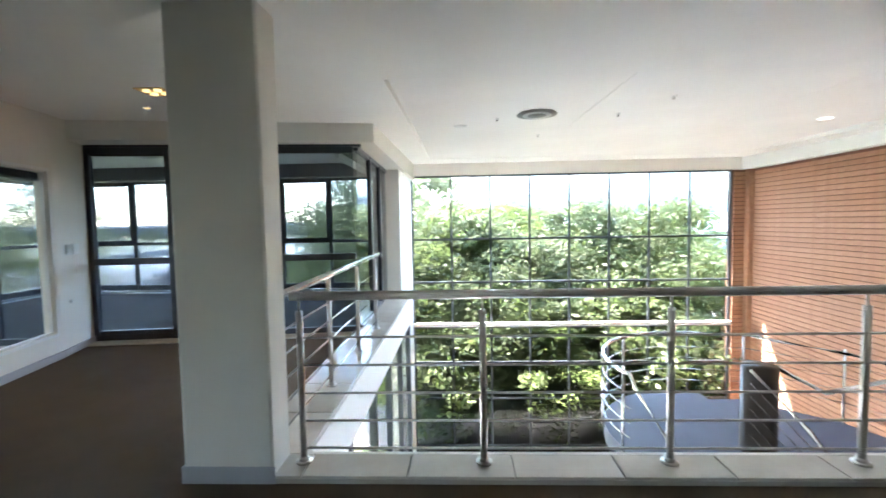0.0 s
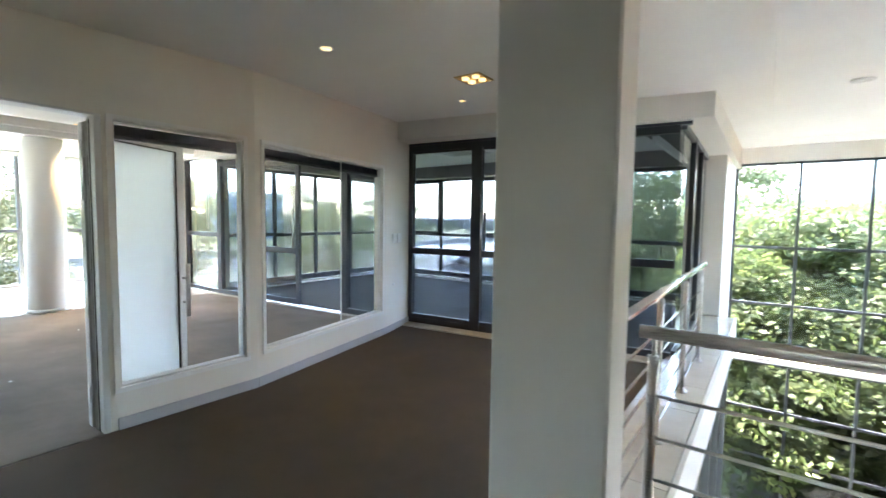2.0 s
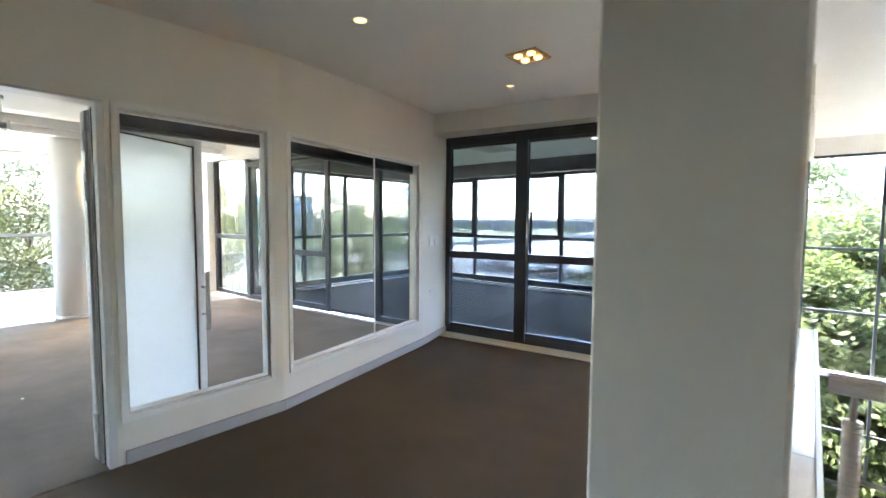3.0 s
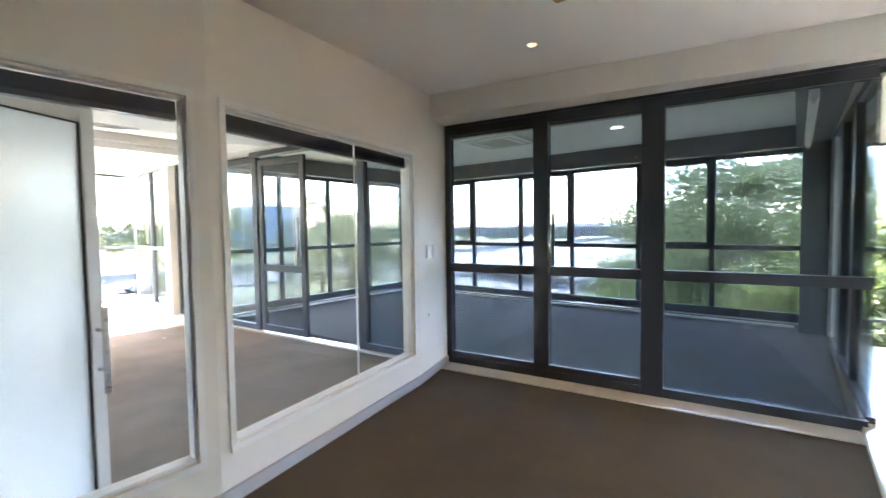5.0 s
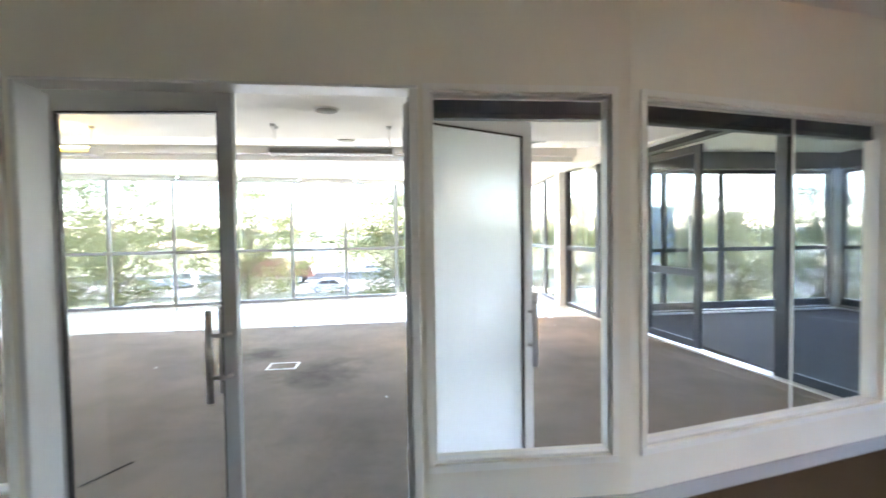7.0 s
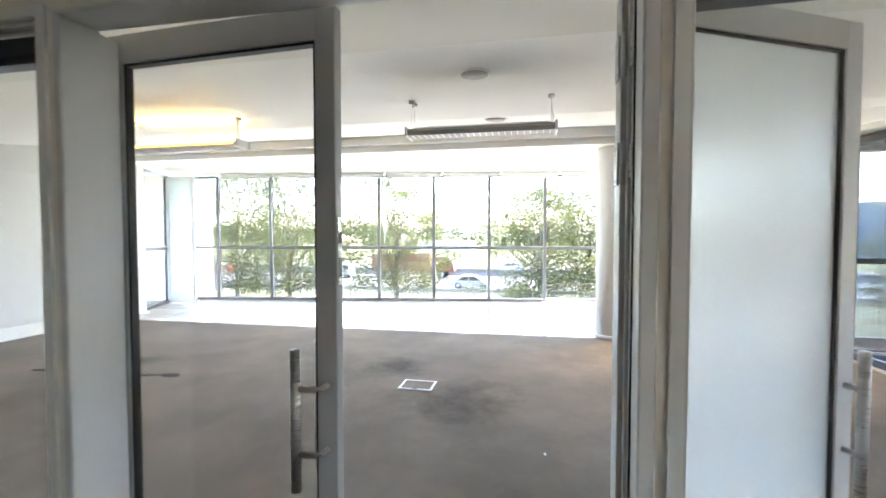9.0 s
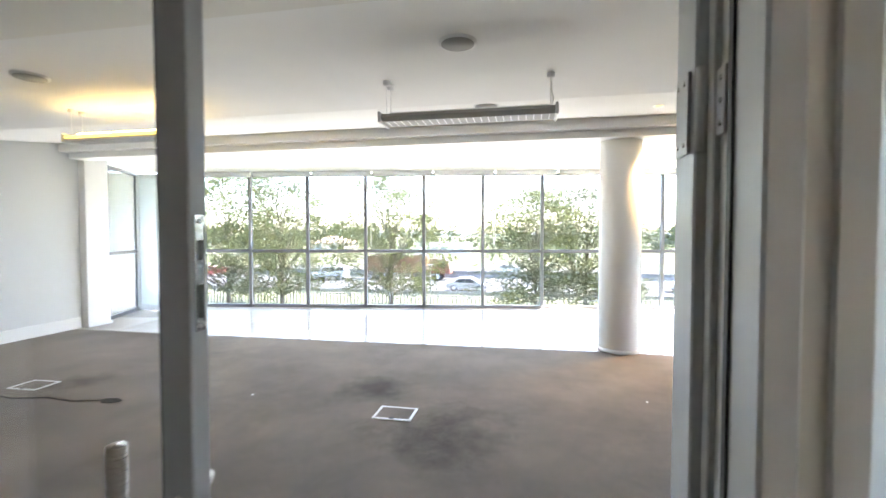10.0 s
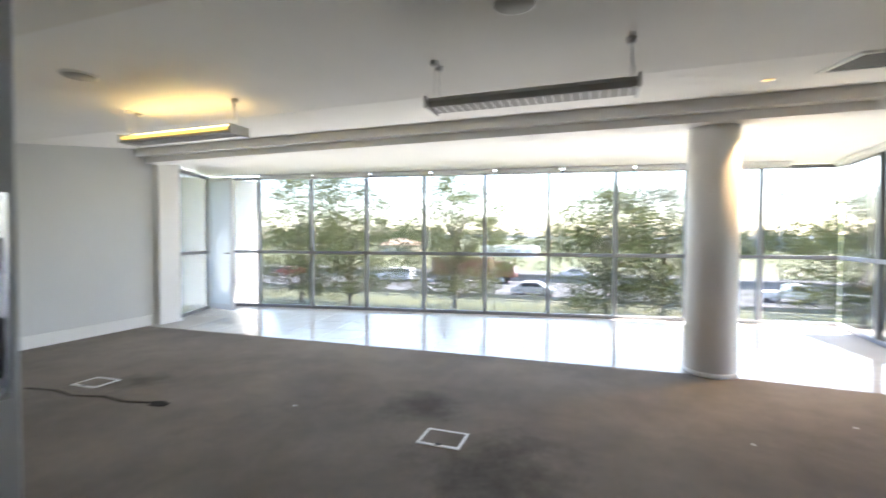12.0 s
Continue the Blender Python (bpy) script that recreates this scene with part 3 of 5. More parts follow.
for k in (1, 3, 5):
    x0, x1 = -8.9 + MN[k] + 0.03, -8.9 + MN[k + 1] - 0.03
    sash = part("sash", bx(x0, 9.885, 1.16, x0 + 0.05, 9.94, 2.49, 0.003), DARKF, mwn, "opening sash in charcoal aluminium")
    for a_ in ((x1 - 0.05, 1.16, x1, 2.49), (x0 + 0.05, 1.16, x1 - 0.05, 1.21), (x0 + 0.05, 2.44, x1 - 0.05, 2.49)):
        part("sash_bar", bx(a_[0], 9.885, a_[1], a_[2], 9.94, a_[3], 0.003), DARKF, sash)
structure(part("skirting_meeting", bx(-8.88, 9.80, 0.0, -1.4, 9.848, 0.03, 0.004), PLASTIC), "low white skirting strip under the meeting room windows", "skirting")
structure(part("skirting_meeting_end", bx(-8.895, 5.4, 0.0, -8.85, 9.78, 0.03, 0.004), PLASTIC), "low white skirting strip under the meeting room windows", "skirting")
DGREY = paint("dark_grey_wall_paint", (0.15, 0.155, 0.158), 0.6, 0.08)
structure(part("bulkhead_meeting", bx(-1.42, 6.35, 2.56, -1.06, 9.84, 2.86), DGREY), "dark grey bulkhead along the atrium side of the meeting room", "bulkhead")
mrb = thing("window_blind", "white roller blind wound up under the dark bulkhead", "blind", "office roller blinds")
part("cassette", obar(nb(), (-1.30, 6.5), (-1.30, 9.3), 0.07, 2.47, 2.555, bev=0.012), PLASTIC, mrb)
part("hem_bar", obar(nb(), (-1.30, 6.52), (-1.30, 9.28), 0.02, 2.445, 2.47), PLASTIC, mrb)
structure(part("wall_meeting_corner", bx(-1.35, 9.5, 0.0, -1.06, 9.84, 2.86), DGREY), "dark clad corner column of the meeting room", "column")


# ---------------------------------------------------------------- internal windows of the partition
def internal_window(p, q, s0, s1, z0, z1, label, joint=None):
    t = thing("internal_window", label, "window", "windows of the partition", "structure")
    fr = 0.016
    for a, b in ((s0, s0 + fr), (s1 - fr, s1)):
        part("jamb", obar(nb(), along(p, q, a), along(p, q, b), 0.05, z0 + fr, z1 - fr, off=0.035, bev=0.003), SILVER, t)
    for a, b in ((z0, z0 + fr), (z1 - fr, z1)):
        part("frame_rail", obar(nb(), along(p, q, s0), along(p, q, s1), 0.05, a, b, off=0.035, bev=0.003), SILVER, t)
    part("architrave", obar(obar(obar(obar(nb(), along(p, q, s0 - 0.035), along(p, q, s1 + 0.035), 0.012, z1, z1 + 0.035, off=-0.006),
         along(p, q, s0 - 0.035), along(p, q, s1 + 0.035), 0.016, z0 - 0.035, z0, off=-0.008),
         along(p, q, s0 - 0.035), along(p, q, s0), 0.012, z0, z1, off=-0.006),
         along(p, q, s1), along(p, q, s1 + 0.035), 0.012, z0, z1, off=-0.006), WSKIRT, t)
    cuts = [s0 + fr] + ([joint] if joint else []) + [s1 - fr]
    for a, b in zip(cuts, cuts[1:]):
        pane(obar(nb(), along(p, q, a + 0.004), along(p, q, b - 0.004), 0.008, z0 + fr, z1 - fr, off=0.035), t)
    if joint:
        part("joint", obar(nb(), along(p, q, joint - 0.003), along(p, q, joint + 0.003), 0.011, z0 + fr, z1 - fr, off=0.035), PLASTIC, t, "clear silicone joint")
    # rolled-up dark blind across the head
    bl = thing("roller_blind", "dark navy venetian blind drawn up to the window head", "blind", "blinds of the partition")
    part("stack", obar(nb(), along(p, q, s0 + 0.02), along(p, q, s1 - 0.02), 0.05, z1 - 0.09, z1 - 0.02, off=0.085, bev=0.006), BLINDM, bl)
    for k in range(5):
        part("slat", obar(nb(), along(p, q, s0 + 0.02), along(p, q, s1 - 0.02), 0.056, z1 - 0.115 + k * 0.0055, z1 - 0.1115 + k * 0.0055, off=0.085), BLINDM, bl)
    return t


BLINDM = paint("navy_blind", (0.022, 0.026, 0.042), 0.35, 0.2)
internal_window(WA, WB, W0[0], W0[1], 0.30, 2.165, "internal window with a drawn-up dark blind")
internal_window(WB, WC, 0.022, 0.945, 0.30, 2.16, "tall internal window with a drawn-up dark blind")
internal_window(WC, WD, 0.095, 2.01, 0.315, 2.155, "wide two-pane internal window with a drawn-up dark blind", 1.22)

# office doorway: frame, closed left leaf, open right leaf
dfr = thing("door_frame", "grey aluminium double door frame", "door frame", kind="structure")
part("jamb", bx(-3.925, 0.0, 0, -3.785, 0.03, 2.17, 0.004), GREYL, dfr)
part("jamb_back", bx(-4.01, -0.12, 0, -3.926, 0.014, 2.17, 0.004), GREYL, dfr)
part("jamb_return", bx(-4.07, -0.13, 0, -4.012, -0.055, 2.165, 0.004), SILVER, dfr)
part("jamb", bx(-3.925, 1.767, 0, -3.785, 1.81, 2.17, 0.004), SILVER, dfr)
part("head", bx(-3.925, 0.0, 2.17, -3.785, 1.81, 2.185, 0.004), SILVER, dfr)


def door_leaf(name, hinge, free, glass, label, top=2.15, light=2.06, coat=None):
    t = thing(name, label, "door")
    L = span(hinge, free)
    st = 0.072
    for a, b in ((0.004, st), (L - st, L)):
        part("stile", obar(nb(), along(hinge, free, a), along(hinge, free, b), 0.045, 0.012, top, bev=0.003), coat or GREYL, t)
    for a, b in ((0.012, 0.085), (light, top)):
        part("rail", obar(nb(), along(hinge, free, st), along(hinge, free, L - st), 0.044, a, b), coat or GREYL, t)
    for a, b in ((0.085, 0.094), (light - 0.009, light)):
        part("gasket", obar(nb(), along(hinge, free, st), along(hinge, free, L - st), 0.03, a, b), BLACK, t)
    for a, b in ((st, st + 0.009), (L - st - 0.009, L - st)):
        part("gasket", obar(nb(), along(hinge, free, a), along(hinge, free, b), 0.03, 0.094, light - 0.009), BLACK, t)
    pane(obar(nb(), along(hinge, free, st + 0.006), along(hinge, free, L - st - 0.006), 0.010, 0.09, light - 0.004), t, glass)
    return t


H1, F1 = (-4.04, -0.05), (-3.985, 0.885)
# Leaf painted darker than its twin for its backlit look.
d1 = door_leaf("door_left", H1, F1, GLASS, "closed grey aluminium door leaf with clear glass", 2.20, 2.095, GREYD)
pull_handle(d1, H1, F1, span(H1, F1) - 0.036, 0.63, 1.095, -1, STEEL, 0.017, 0.075, 0.085)
pull_handle(d1, H1, F1, span(H1, F1) - 0.036, 0.63, 1.095, 1, STEEL, 0.017, 0.075, 0.085)
H2, F2 = (-3.945, 1.765), (-4.34, 2.545)
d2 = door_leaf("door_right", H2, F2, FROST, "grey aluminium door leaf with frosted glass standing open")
pull_handle(d2, H2, F2, span(H2, F2) - 0.036, 0.63, 1.095, -1, STEEL, 0.017, 0.075, 0.0)
pull_handle(d2, H2, F2, span(H2, F2) - 0.036, 0.63, 1.095, 1, STEEL, 0.017, 0.06, 0.10)
# lock plate on the free edge of the closed leaf
ex, ey = F1
ux, uy = (F1[0] - H1[0]) / span(H1, F1), (F1[1] - H1[1]) / span(H1, F1)
for nm, s0, s1, w, z0, z1, mt in (("lock_plate", 0.0, 0.003, 0.024, 1.30, 1.525, CHROME), ("latch_slot", 0.003, 0.0045, 0.013, 1.438, 1.476, BLACK), ("bolt_slot", 0.003, 0.0045, 0.013, 1.325, 1.39, BLACK)):
    part(nm, obar(nb(), (ex + ux * s0, ey + uy * s0), (ex + ux * s1, ey + uy * s1), w, z0, z1), mt, d1)
for z in (1.311, 1.512):
    part("screw", rod(nb(), (ex + ux * 0.003, ey + uy * 0.003, z), (ex + ux * 0.005, ey + uy * 0.005, z), 0.005, 12), STEEL, d1)
# rebate strips and hinges of the right jamb
part("gasket", bx(-3.872, 1.763, 0, -3.860, 1.7675, 2.15), BLACK, dfr)
part("pivot_stile", bx(-4.012, 1.744, 0.015, -3.93, 1.782, 2.138, 0.003), GREYL, d2)
part("door_bead", bx(-3.925, 1.758, 0, -3.902, 1.782, 2.14, 0.002), GREYL, dfr)
for zc in (1.96, 1.665, 0.25):
    part("hinge", bx(-3.902, 1.761, zc - 0.045, -3.876, 1.7665, zc + 0.045, 0.001), GREYL, dfr, "grey door hinge")
    smooth(part("hinge_pin", rod(nb(), (-3.932, 1.754, zc - 0.06), (-3.932, 1.754, zc + 0.06), 0.009, 14), GREYL, dfr))
    part("hinge_plate", bx(-3.995, 1.7385, zc - 0.06, -3.945, 1.7435, zc + 0.06, 0.001), GREYL, dfr)
    for dy in (-0.03, 0.0, 0.03):
        smooth(part("screw", rod(nb(), (-3.888, 1.7615, zc + dy), (-3.888, 1.76, zc + dy), 0.0042, 14), CHROME, dfr))
    for dy in (-0.045, 0.045):
        for dx in (-3.984, -3.958):
            smooth(part("screw", rod(nb(), (dx, 1.739, zc + dy), (dx, 1.7375, zc + dy), 0.0038, 14), CHROME, dfr))


# ---------------------------------------------------------------- railings of the gallery
def rail_post(at, h, g):
    t = thing("rail_post", "round brushed steel railing post on a floor flange", "railing post", g, at=at)
    smooth(part("tube", rod(nb(), (0, 0, 0), (0, 0, h), 0.021, 18), STEEL, t))
    smooth(part("flange", rod(nb(), (0, 0, 0), (0, 0, 0.012), 0.05, 24), STEEL, t))
    smooth(part("stem", rod(nb(), (0, 0, h), (0, 0, h + 0.075), 0.007, 12), STEEL, t))
    smooth(part("collar", rod(nb(), (0, 0, 0.012), (0, 0, 0.035), 0.029, 20), STEEL, t))
    return t


RZ = 0.045
front = thing("gallery_railing", "brushed steel handrail and five thin bars along the gallery edge", "railing", at=(-0.5, 2.65, RZ))
bm = rod(nb(), (-0.06, 0, 1.03), (8.1, 0, 1.03), 0.027, 24)
smooth(part("handrail", bm, STEEL, front))
for k in range(5):
    smooth(part("bar", rod(nb(), (0.0, 0.0, 0.088 + k * 0.172), (8.1, 0.0, 0.088 + k * 0.172), 0.0075, 10), STEEL, front))
p0 = rail_post((-0.507, 2.65, RZ), 0.937, "posts of the gallery railing")
for k in range(1, 8):
    copy_thing(p0, pose(-0.507 + 1.107 * k, 2.65, RZ))
side = thing("side_railing", "satin steel handrail and five thin bars beside the glass screen", "railing", at=(-0.71, 2.9, RZ))
smooth(part("handrail", rod(nb(), (0, -0.14, 1.0), (0, 3.45, 1.02), 0.027, 24), CHROME, side))
for k in range(5):
    smooth(part("bar", rod(nb(), (0, -0.14, 0.10 + k * 0.165), (0, 3.3, 0.10 + k * 0.165), 0.0075, 10), CHROME, side))
q0 = rail_post((-0.71, 3.93, RZ), 0.97, "posts of the side railing")
for y in (5.03, 6.10):
    copy_thing(q0, pose(-0.71, y, RZ))


# ---------------------------------------------------------------- brick wall of the atrium
bw = structure(part("wall_brick", bx(7.56, 2.6, -4.6, 7.9, 11.3, 2.66), MORTAR), "terracotta brick wall with deep raked horizontal joints", "brick wall")
bw2 = structure(part("wall_brick_return", bx(7.15, 11.16, -4.6, 7.42, 11.4, 2.66), MORTAR), "narrow terracotta brick return beside the atrium window", "brick wall")
structure(part("brick_pier", bx(7.42, 11.0, -4.6, 7.57, 11.4, 2.66, 0.01), BRICK), "plain terracotta pier in the atrium corner", "pier")
structure(part("trim_brick_top", bx(7.35, 2.6, 2.66, 8.0, 11.3, 3.1), WHITE), "white plaster band above the brick wall", "trim")


# ---------------------------------------------------------------- stair in the atrium
def arc(cx, cy, r, a0, a1, n):
    return [(cx + r * math.cos(radians(a0 + (a1 - a0) * k / n)), cy + r * math.sin(radians(a0 + (a1 - a0) * k / n))) for k in range(n + 1)]


STEPM = paint("blue_grey_stair_carpet", (0.09, 0.105, 0.155), 0.6, 0.15)
DARKB = paint("dark_brown_cladding", (0.035, 0.028, 0.026), 0.35, 0.15)
stair = thing("stair", "winding stair with blue-grey treads, round landing and steel railings", "stair", at=(4.0, 5.5, -4.6))


def sp(name, bm, mat, label=""):
    o = part(name, bm, mat, stair, label)
    o.matrix_parent_inverse = stair.matrix_basis.inverted()
    return o


SZ = -1.28
poly = [(2.42, 5.2)] + arc(3.85, 5.75, 1.46, 190, 74, 18) + [(4.25, 5.2)]
sp("landing", prism(nb(), poly, SZ - 0.22, SZ), STEPM, "round blue-grey landing")
LEDGE = [(4.25, 7.15), (4.95, 7.14), (5.3, 6.78), (5.8, 6.3), (6.02, 5.8), (6.15, 5.0)]
sp("landing", prism(nb(), [(4.25, 5.0)] + LEDGE, SZ - 0.30, SZ - 0.12), STEPM, "lower blue-grey landing")
for k in range(8):
    z, y = SZ - 0.17 * (k + 1), 5.2 - 0.27 * k
    sp("step", bx(2.5, y - 0.30, z - 0.05, 3.75, y, z, 0.006), STEPM)
smooth(sp("newel_drum", rod(nb(), (3.98, 5.30, -4.6), (3.98, 5.30, -0.24), 0.19, 40), DARKB, "dark brown round newel drum"))
hr = [(x, y, SZ + 0.95) for x, y in arc(3.85, 5.75, 1.48, 200, 75, 22)] + [(x, y, SZ + 0.93 - 0.03 * k) for k, (x, y) in enumerate(LEDGE[1:])]
hr = [(2.62, 4.6, SZ + 0.45), (2.45, 5.1, SZ + 0.85)] + hr
smooth(sp("handrail", sweep(nb(), hr, 0.024, 12), CHROME, "curved satin steel handrail"))
for j in range(4):
    smooth(sp("bar", sweep(nb(), [(x, y, SZ + 0.18 + 0.18 * j) for x, y in arc(3.85, 5.75, 1.48, 200, 75, 24)] + [(x, y, SZ + 0.17 + 0.18 * j) for x, y in LEDGE[1:]], 0.007, 8), CHROME))
for x, y in [arc(3.85, 5.75, 1.48, a, a, 1)[0] for a in (195, 160, 125, 90)] + [LEDGE[1], LEDGE[3], LEDGE[5]]:
    smooth(sp("post", rod(nb(), (x, y, SZ - 0.12), (x, y, SZ + 0.93), 0.02, 14), CHROME))
smooth(sp("handrail", sweep(nb(), [(3.78, 5.15, -0.24), (4.1, 4.7, -0.75), (4.38, 4.1, -1.4), (4.5, 3.6, -1.9)], 0.026, 12), CHROME))
for j in range(5):
    smooth(sp("bar", sweep(nb(), [(3.78, 5.15, -0.40 - 0.15 * j), (4.1, 4.7, -0.9 - 0.15 * j), (4.38, 4.1, -1.55 - 0.15 * j)], 0.008, 8), CHROME))
smooth(sp("handrail", sweep(nb(), [(4.15, 5.25, -0.26), (4.50, 5.0, -0.46), (5.3, 4.75, -0.16), (6.4, 4.6, 0.5)], 0.026, 12), CHROME))
for j in range(4):
    smooth(sp("bar", sweep(nb(), [(5.0, 4.72, -0.46 - 0.18 * j), (6.4, 4.6, 0.34 - 0.18 * j)], 0.008, 8), CHROME))
for x, z in ((5.25, -0.2), (5.9, 0.2), (6.4, 0.5)):
    smooth(sp("post", rod(nb(), (x, 4.7, z - 0.95), (x, 4.7, z), 0.02, 14), CHROME))

# lower glazing on the atrium's west side
glazing("window_lower", (-0.62, 2.9), (-0.62, 9.0), [0.05, 1.2, 2.4, 3.6, 4.8, 6.05], [-4.6, -0.45], "dark framed glazing of the lower floor", DARKF, GLASS, 0.09, 0.09)


# ---------------------------------------------------------------- ceiling fittings
def downlight(at, mat, label, r=0.045, grp="gallery downlights"):
    t = thing("downlight", label, "downlight", grp, at=at)
    bm = nb()
    for a, b in ((r, r * 1.3),):
        n = 32
        for k in range(n):
            c0, c1 = math.tau * k / n, math.tau * (k + 1) / n
            vs = [bm.verts.new((rr * math.cos(c), rr * math.sin(c), z)) for rr, c, z in ((a, c0, -0.002), (b, c0, -0.006), (b, c1, -0.006), (a, c1, -0.002))]
            bm.faces.new(vs)
            vs = [bm.verts.new((rr * math.cos(c), rr * math.sin(c), z)) for rr, c, z in ((b, c0, -0.006), (b, c0, 0.0), (b, c1, 0.0), (b, c1, -0.006))]
            bm.faces.new(vs)
    bmesh.ops.remove_doubles(bm, verts=bm.verts[:], dist=1e-5)
    smooth(part("bezel", bm, PLASTIC, t))
    smooth(part("lamp", rod(nb(), (0, 0, -0.003), (0, 0, 0.0), r, 24), mat, t, "lit lamp face"))
    return t


def on_lobby(x, y):
    return (x, y, lobby_z(y) - 0.001)


downlight(on_lobby(-2.848, 2.925), LAMP_W, "small round downlight glowing warm in the plaster ceiling", 0.04)
downlight(on_lobby(-2.912, 4.819), LAMP_W, "small round downlight glowing warm in the plaster ceiling", 0.03)
quad = thing("lamp_cluster", "square brass recess with four warm spot lamps", "ceiling light", at=on_lobby(-2.37, 4.19))
BRASS = metal("brass_recess", (0.50, 0.33, 0.12), 0.35)
bm = nb()
for a in ((-0.13, -0.13, 0.13, -0.11), (-0.13, 0.11, 0.13, 0.13), (-0.13, -0.11, -0.11, 0.11), (0.11, -0.11, 0.13, 0.11)):
    box(bm, a[0], a[1], -0.012, a[2], a[3], 0.0)
part("frame", bm, BRASS, quad)
part("tray", bx(-0.11, -0.11, -0.004, 0.11, 0.11, 0.0), BRASS, quad)
for i in (-1, 1):
    for j in (-1, 1):
        smooth(part("lamp", rod(nb(), (0.055 * i, 0.055 * j, -0.02), (0.055 * i, 0.055 * j, -0.004), 0.032, 24), LAMP_W, quad, "lit warm spot lamp"))
for x, y, m_ in ((0.53, 4.07, 0), (3.21, 4.1, 1), (5.85, 6.83, 1), (0.5, 6.68, 0), (0.47, 9.29, 0), (5.81, 9.5, 0)):
    downlight((x, y, lobby_z(y) + 0.066), LAMP_C if m_ else PLASTIC, "lit white downlight in the atrium ceiling" if m_ else "unlit white downlight in the atrium ceiling", 0.075, "atrium downlights")
av = thing("air_diffuser", "round grey air diffuser in the atrium ceiling", "air vent", at=(1.5, 5.95, lobby_z(5.95) + 0.07))
for k, (r0, z) in enumerate(((0.26, -0.02), (0.19, -0.03), (0.12, -0.035))):
    smooth(part("ring", rod(nb(), (0, 0, z), (0, 0, 0.0 if k == 0 else z + 0.008), r0, 40, r0 * 0.93), GREYP if k % 2 == 0 else PLASTIC, av))
for x, y in ((1.0, 6.2), (2.6, 6.1), (2.9, 5.2), (1.8, 7.6)):
    sn = thing("sprinkler", "small white ceiling sprinkler", "sprinkler", "atrium sprinklers", at=(x, y, lobby_z(y) + 0.066))
    smooth(part("rose", rod(nb(), (0, 0, -0.006), (0, 0, 0), 0.03, 16), PLASTIC, sn))
    smooth(part("nozzle", rod(nb(), (0, 0, -0.035), (0, 0, -0.006), 0.009, 10), CHROME, sn))

# office ceiling
def round_speaker(x, y):
    t = thing("ceiling_speaker", "round grey perforated ceiling loudspeaker", "loudspeaker", "office ceiling speakers", at=(x, y, office_z(x)))
    smooth(part("rim", rod(nb(), (0, 0, -0.012), (0, 0, 0.02), 0.115, 40, 0.12), PLASTIC, t))
    smooth(part("grille", rod(nb(), (0, 0, -0.016), (0, 0, -0.012), 0.1, 40), GREYP, t))
    return t


for x, y in ((-5.93, 1.08), (-7.34, 1.12), (-5.9, -2.1)):
    round_speaker(x, y)


def pendant(x, y0, y1, z, lit):
    t = thing("pendant_light", ("long grey pendant light with a glowing amber tube" if lit else "long grey pendant light with louvres, switched off"), "pendant light", "office pendant lights", at=(x, (y0 + y1) / 2, z))
    L = (y1 - y0) / 2
    bm = nb()
    prof = [(-0.11, 0.0), (-0.085, -0.03), (0.085, -0.03), (0.11, 0.0), (0.10, 0.022), (-0.10, 0.022)]
    lo = [bm.verts.new((px, -L, pz)) for px, pz in prof]
    hi = [bm.verts.new((px, L, pz)) for px, pz in prof]
    for i in range(6):
        j = (i + 1) % 6
        if not (i == 4):
            bm.faces.new((lo[i], lo[j], hi[j], hi[i]))
    bm.faces.new(lo)
    bm.faces.new(hi)
    part("housing", bm, GREYP if not lit else SILVER, t)
    for s in (-1, 1):
        part("end_cap", bx(-0.115, s * L - 0.012, -0.042, 0.115, s * L + 0.012, 0.042, 0.006), SILVER, t)
    part("reflector", bx(-0.075, -L + 0.03, -0.0315, 0.075, L - 0.03, -0.0285), GREYP, t)
    n = int(2 * L / 0.055)
    for k in range(n):
        y = -L + 0.05 + k * (2 * L - 0.1) / (n - 1)
        part("louvre", bx(-0.075, y - 0.004, -0.0345, 0.075, y + 0.004, -0.0305), SILVER, t)
    smooth(part("tube", rod(nb(), (0, -L + 0.05, 0.045), (0, L - 0.05, 0.045), 0.014, 14), TUBE if lit else PLASTIC, t, "glowing amber tube" if lit else ""))
    if lit:
        part("side_strip", bx(0.106, -L + 0.03, -0.012, 0.112, L - 0.03, 0.012), AMBER, t, "amber translucent strip")
    zc = office_z(x) - z
    for s in (-1, 1):
        for d in ((-0.05, 0.05) if s < 0 else (0.0,)):
            smooth(part("wire", rod(nb(), (d, s * (L - 0.04), 0.03), (d, s * (L - 0.04), zc), 0.0025, 8), SILVER, t))
            smooth(part("rose", rod(nb(), (d, s * (L - 0.04), zc - 0.03), (d, s * (L - 0.04), zc), 0.028, 20), SILVER, t))
    smooth(part("cable", sweep(nb(), [(0, L - 0.03, 0.04), (0.02, L - 0.02, 0.09), (0.03, L - 0.035, 0.14), (0.01, L - 0.04, zc)], 0.005, 8), PLASTIC, t))
    return t


pendant(-6.56, 0.40, 1.70, 2.375, False)
pendant(-6.72, -2.72, -1.42, 2.385, True)
GRILLE = paint("dark_grille", (0.085, 0.085, 0.09), 0.5, 0.1)
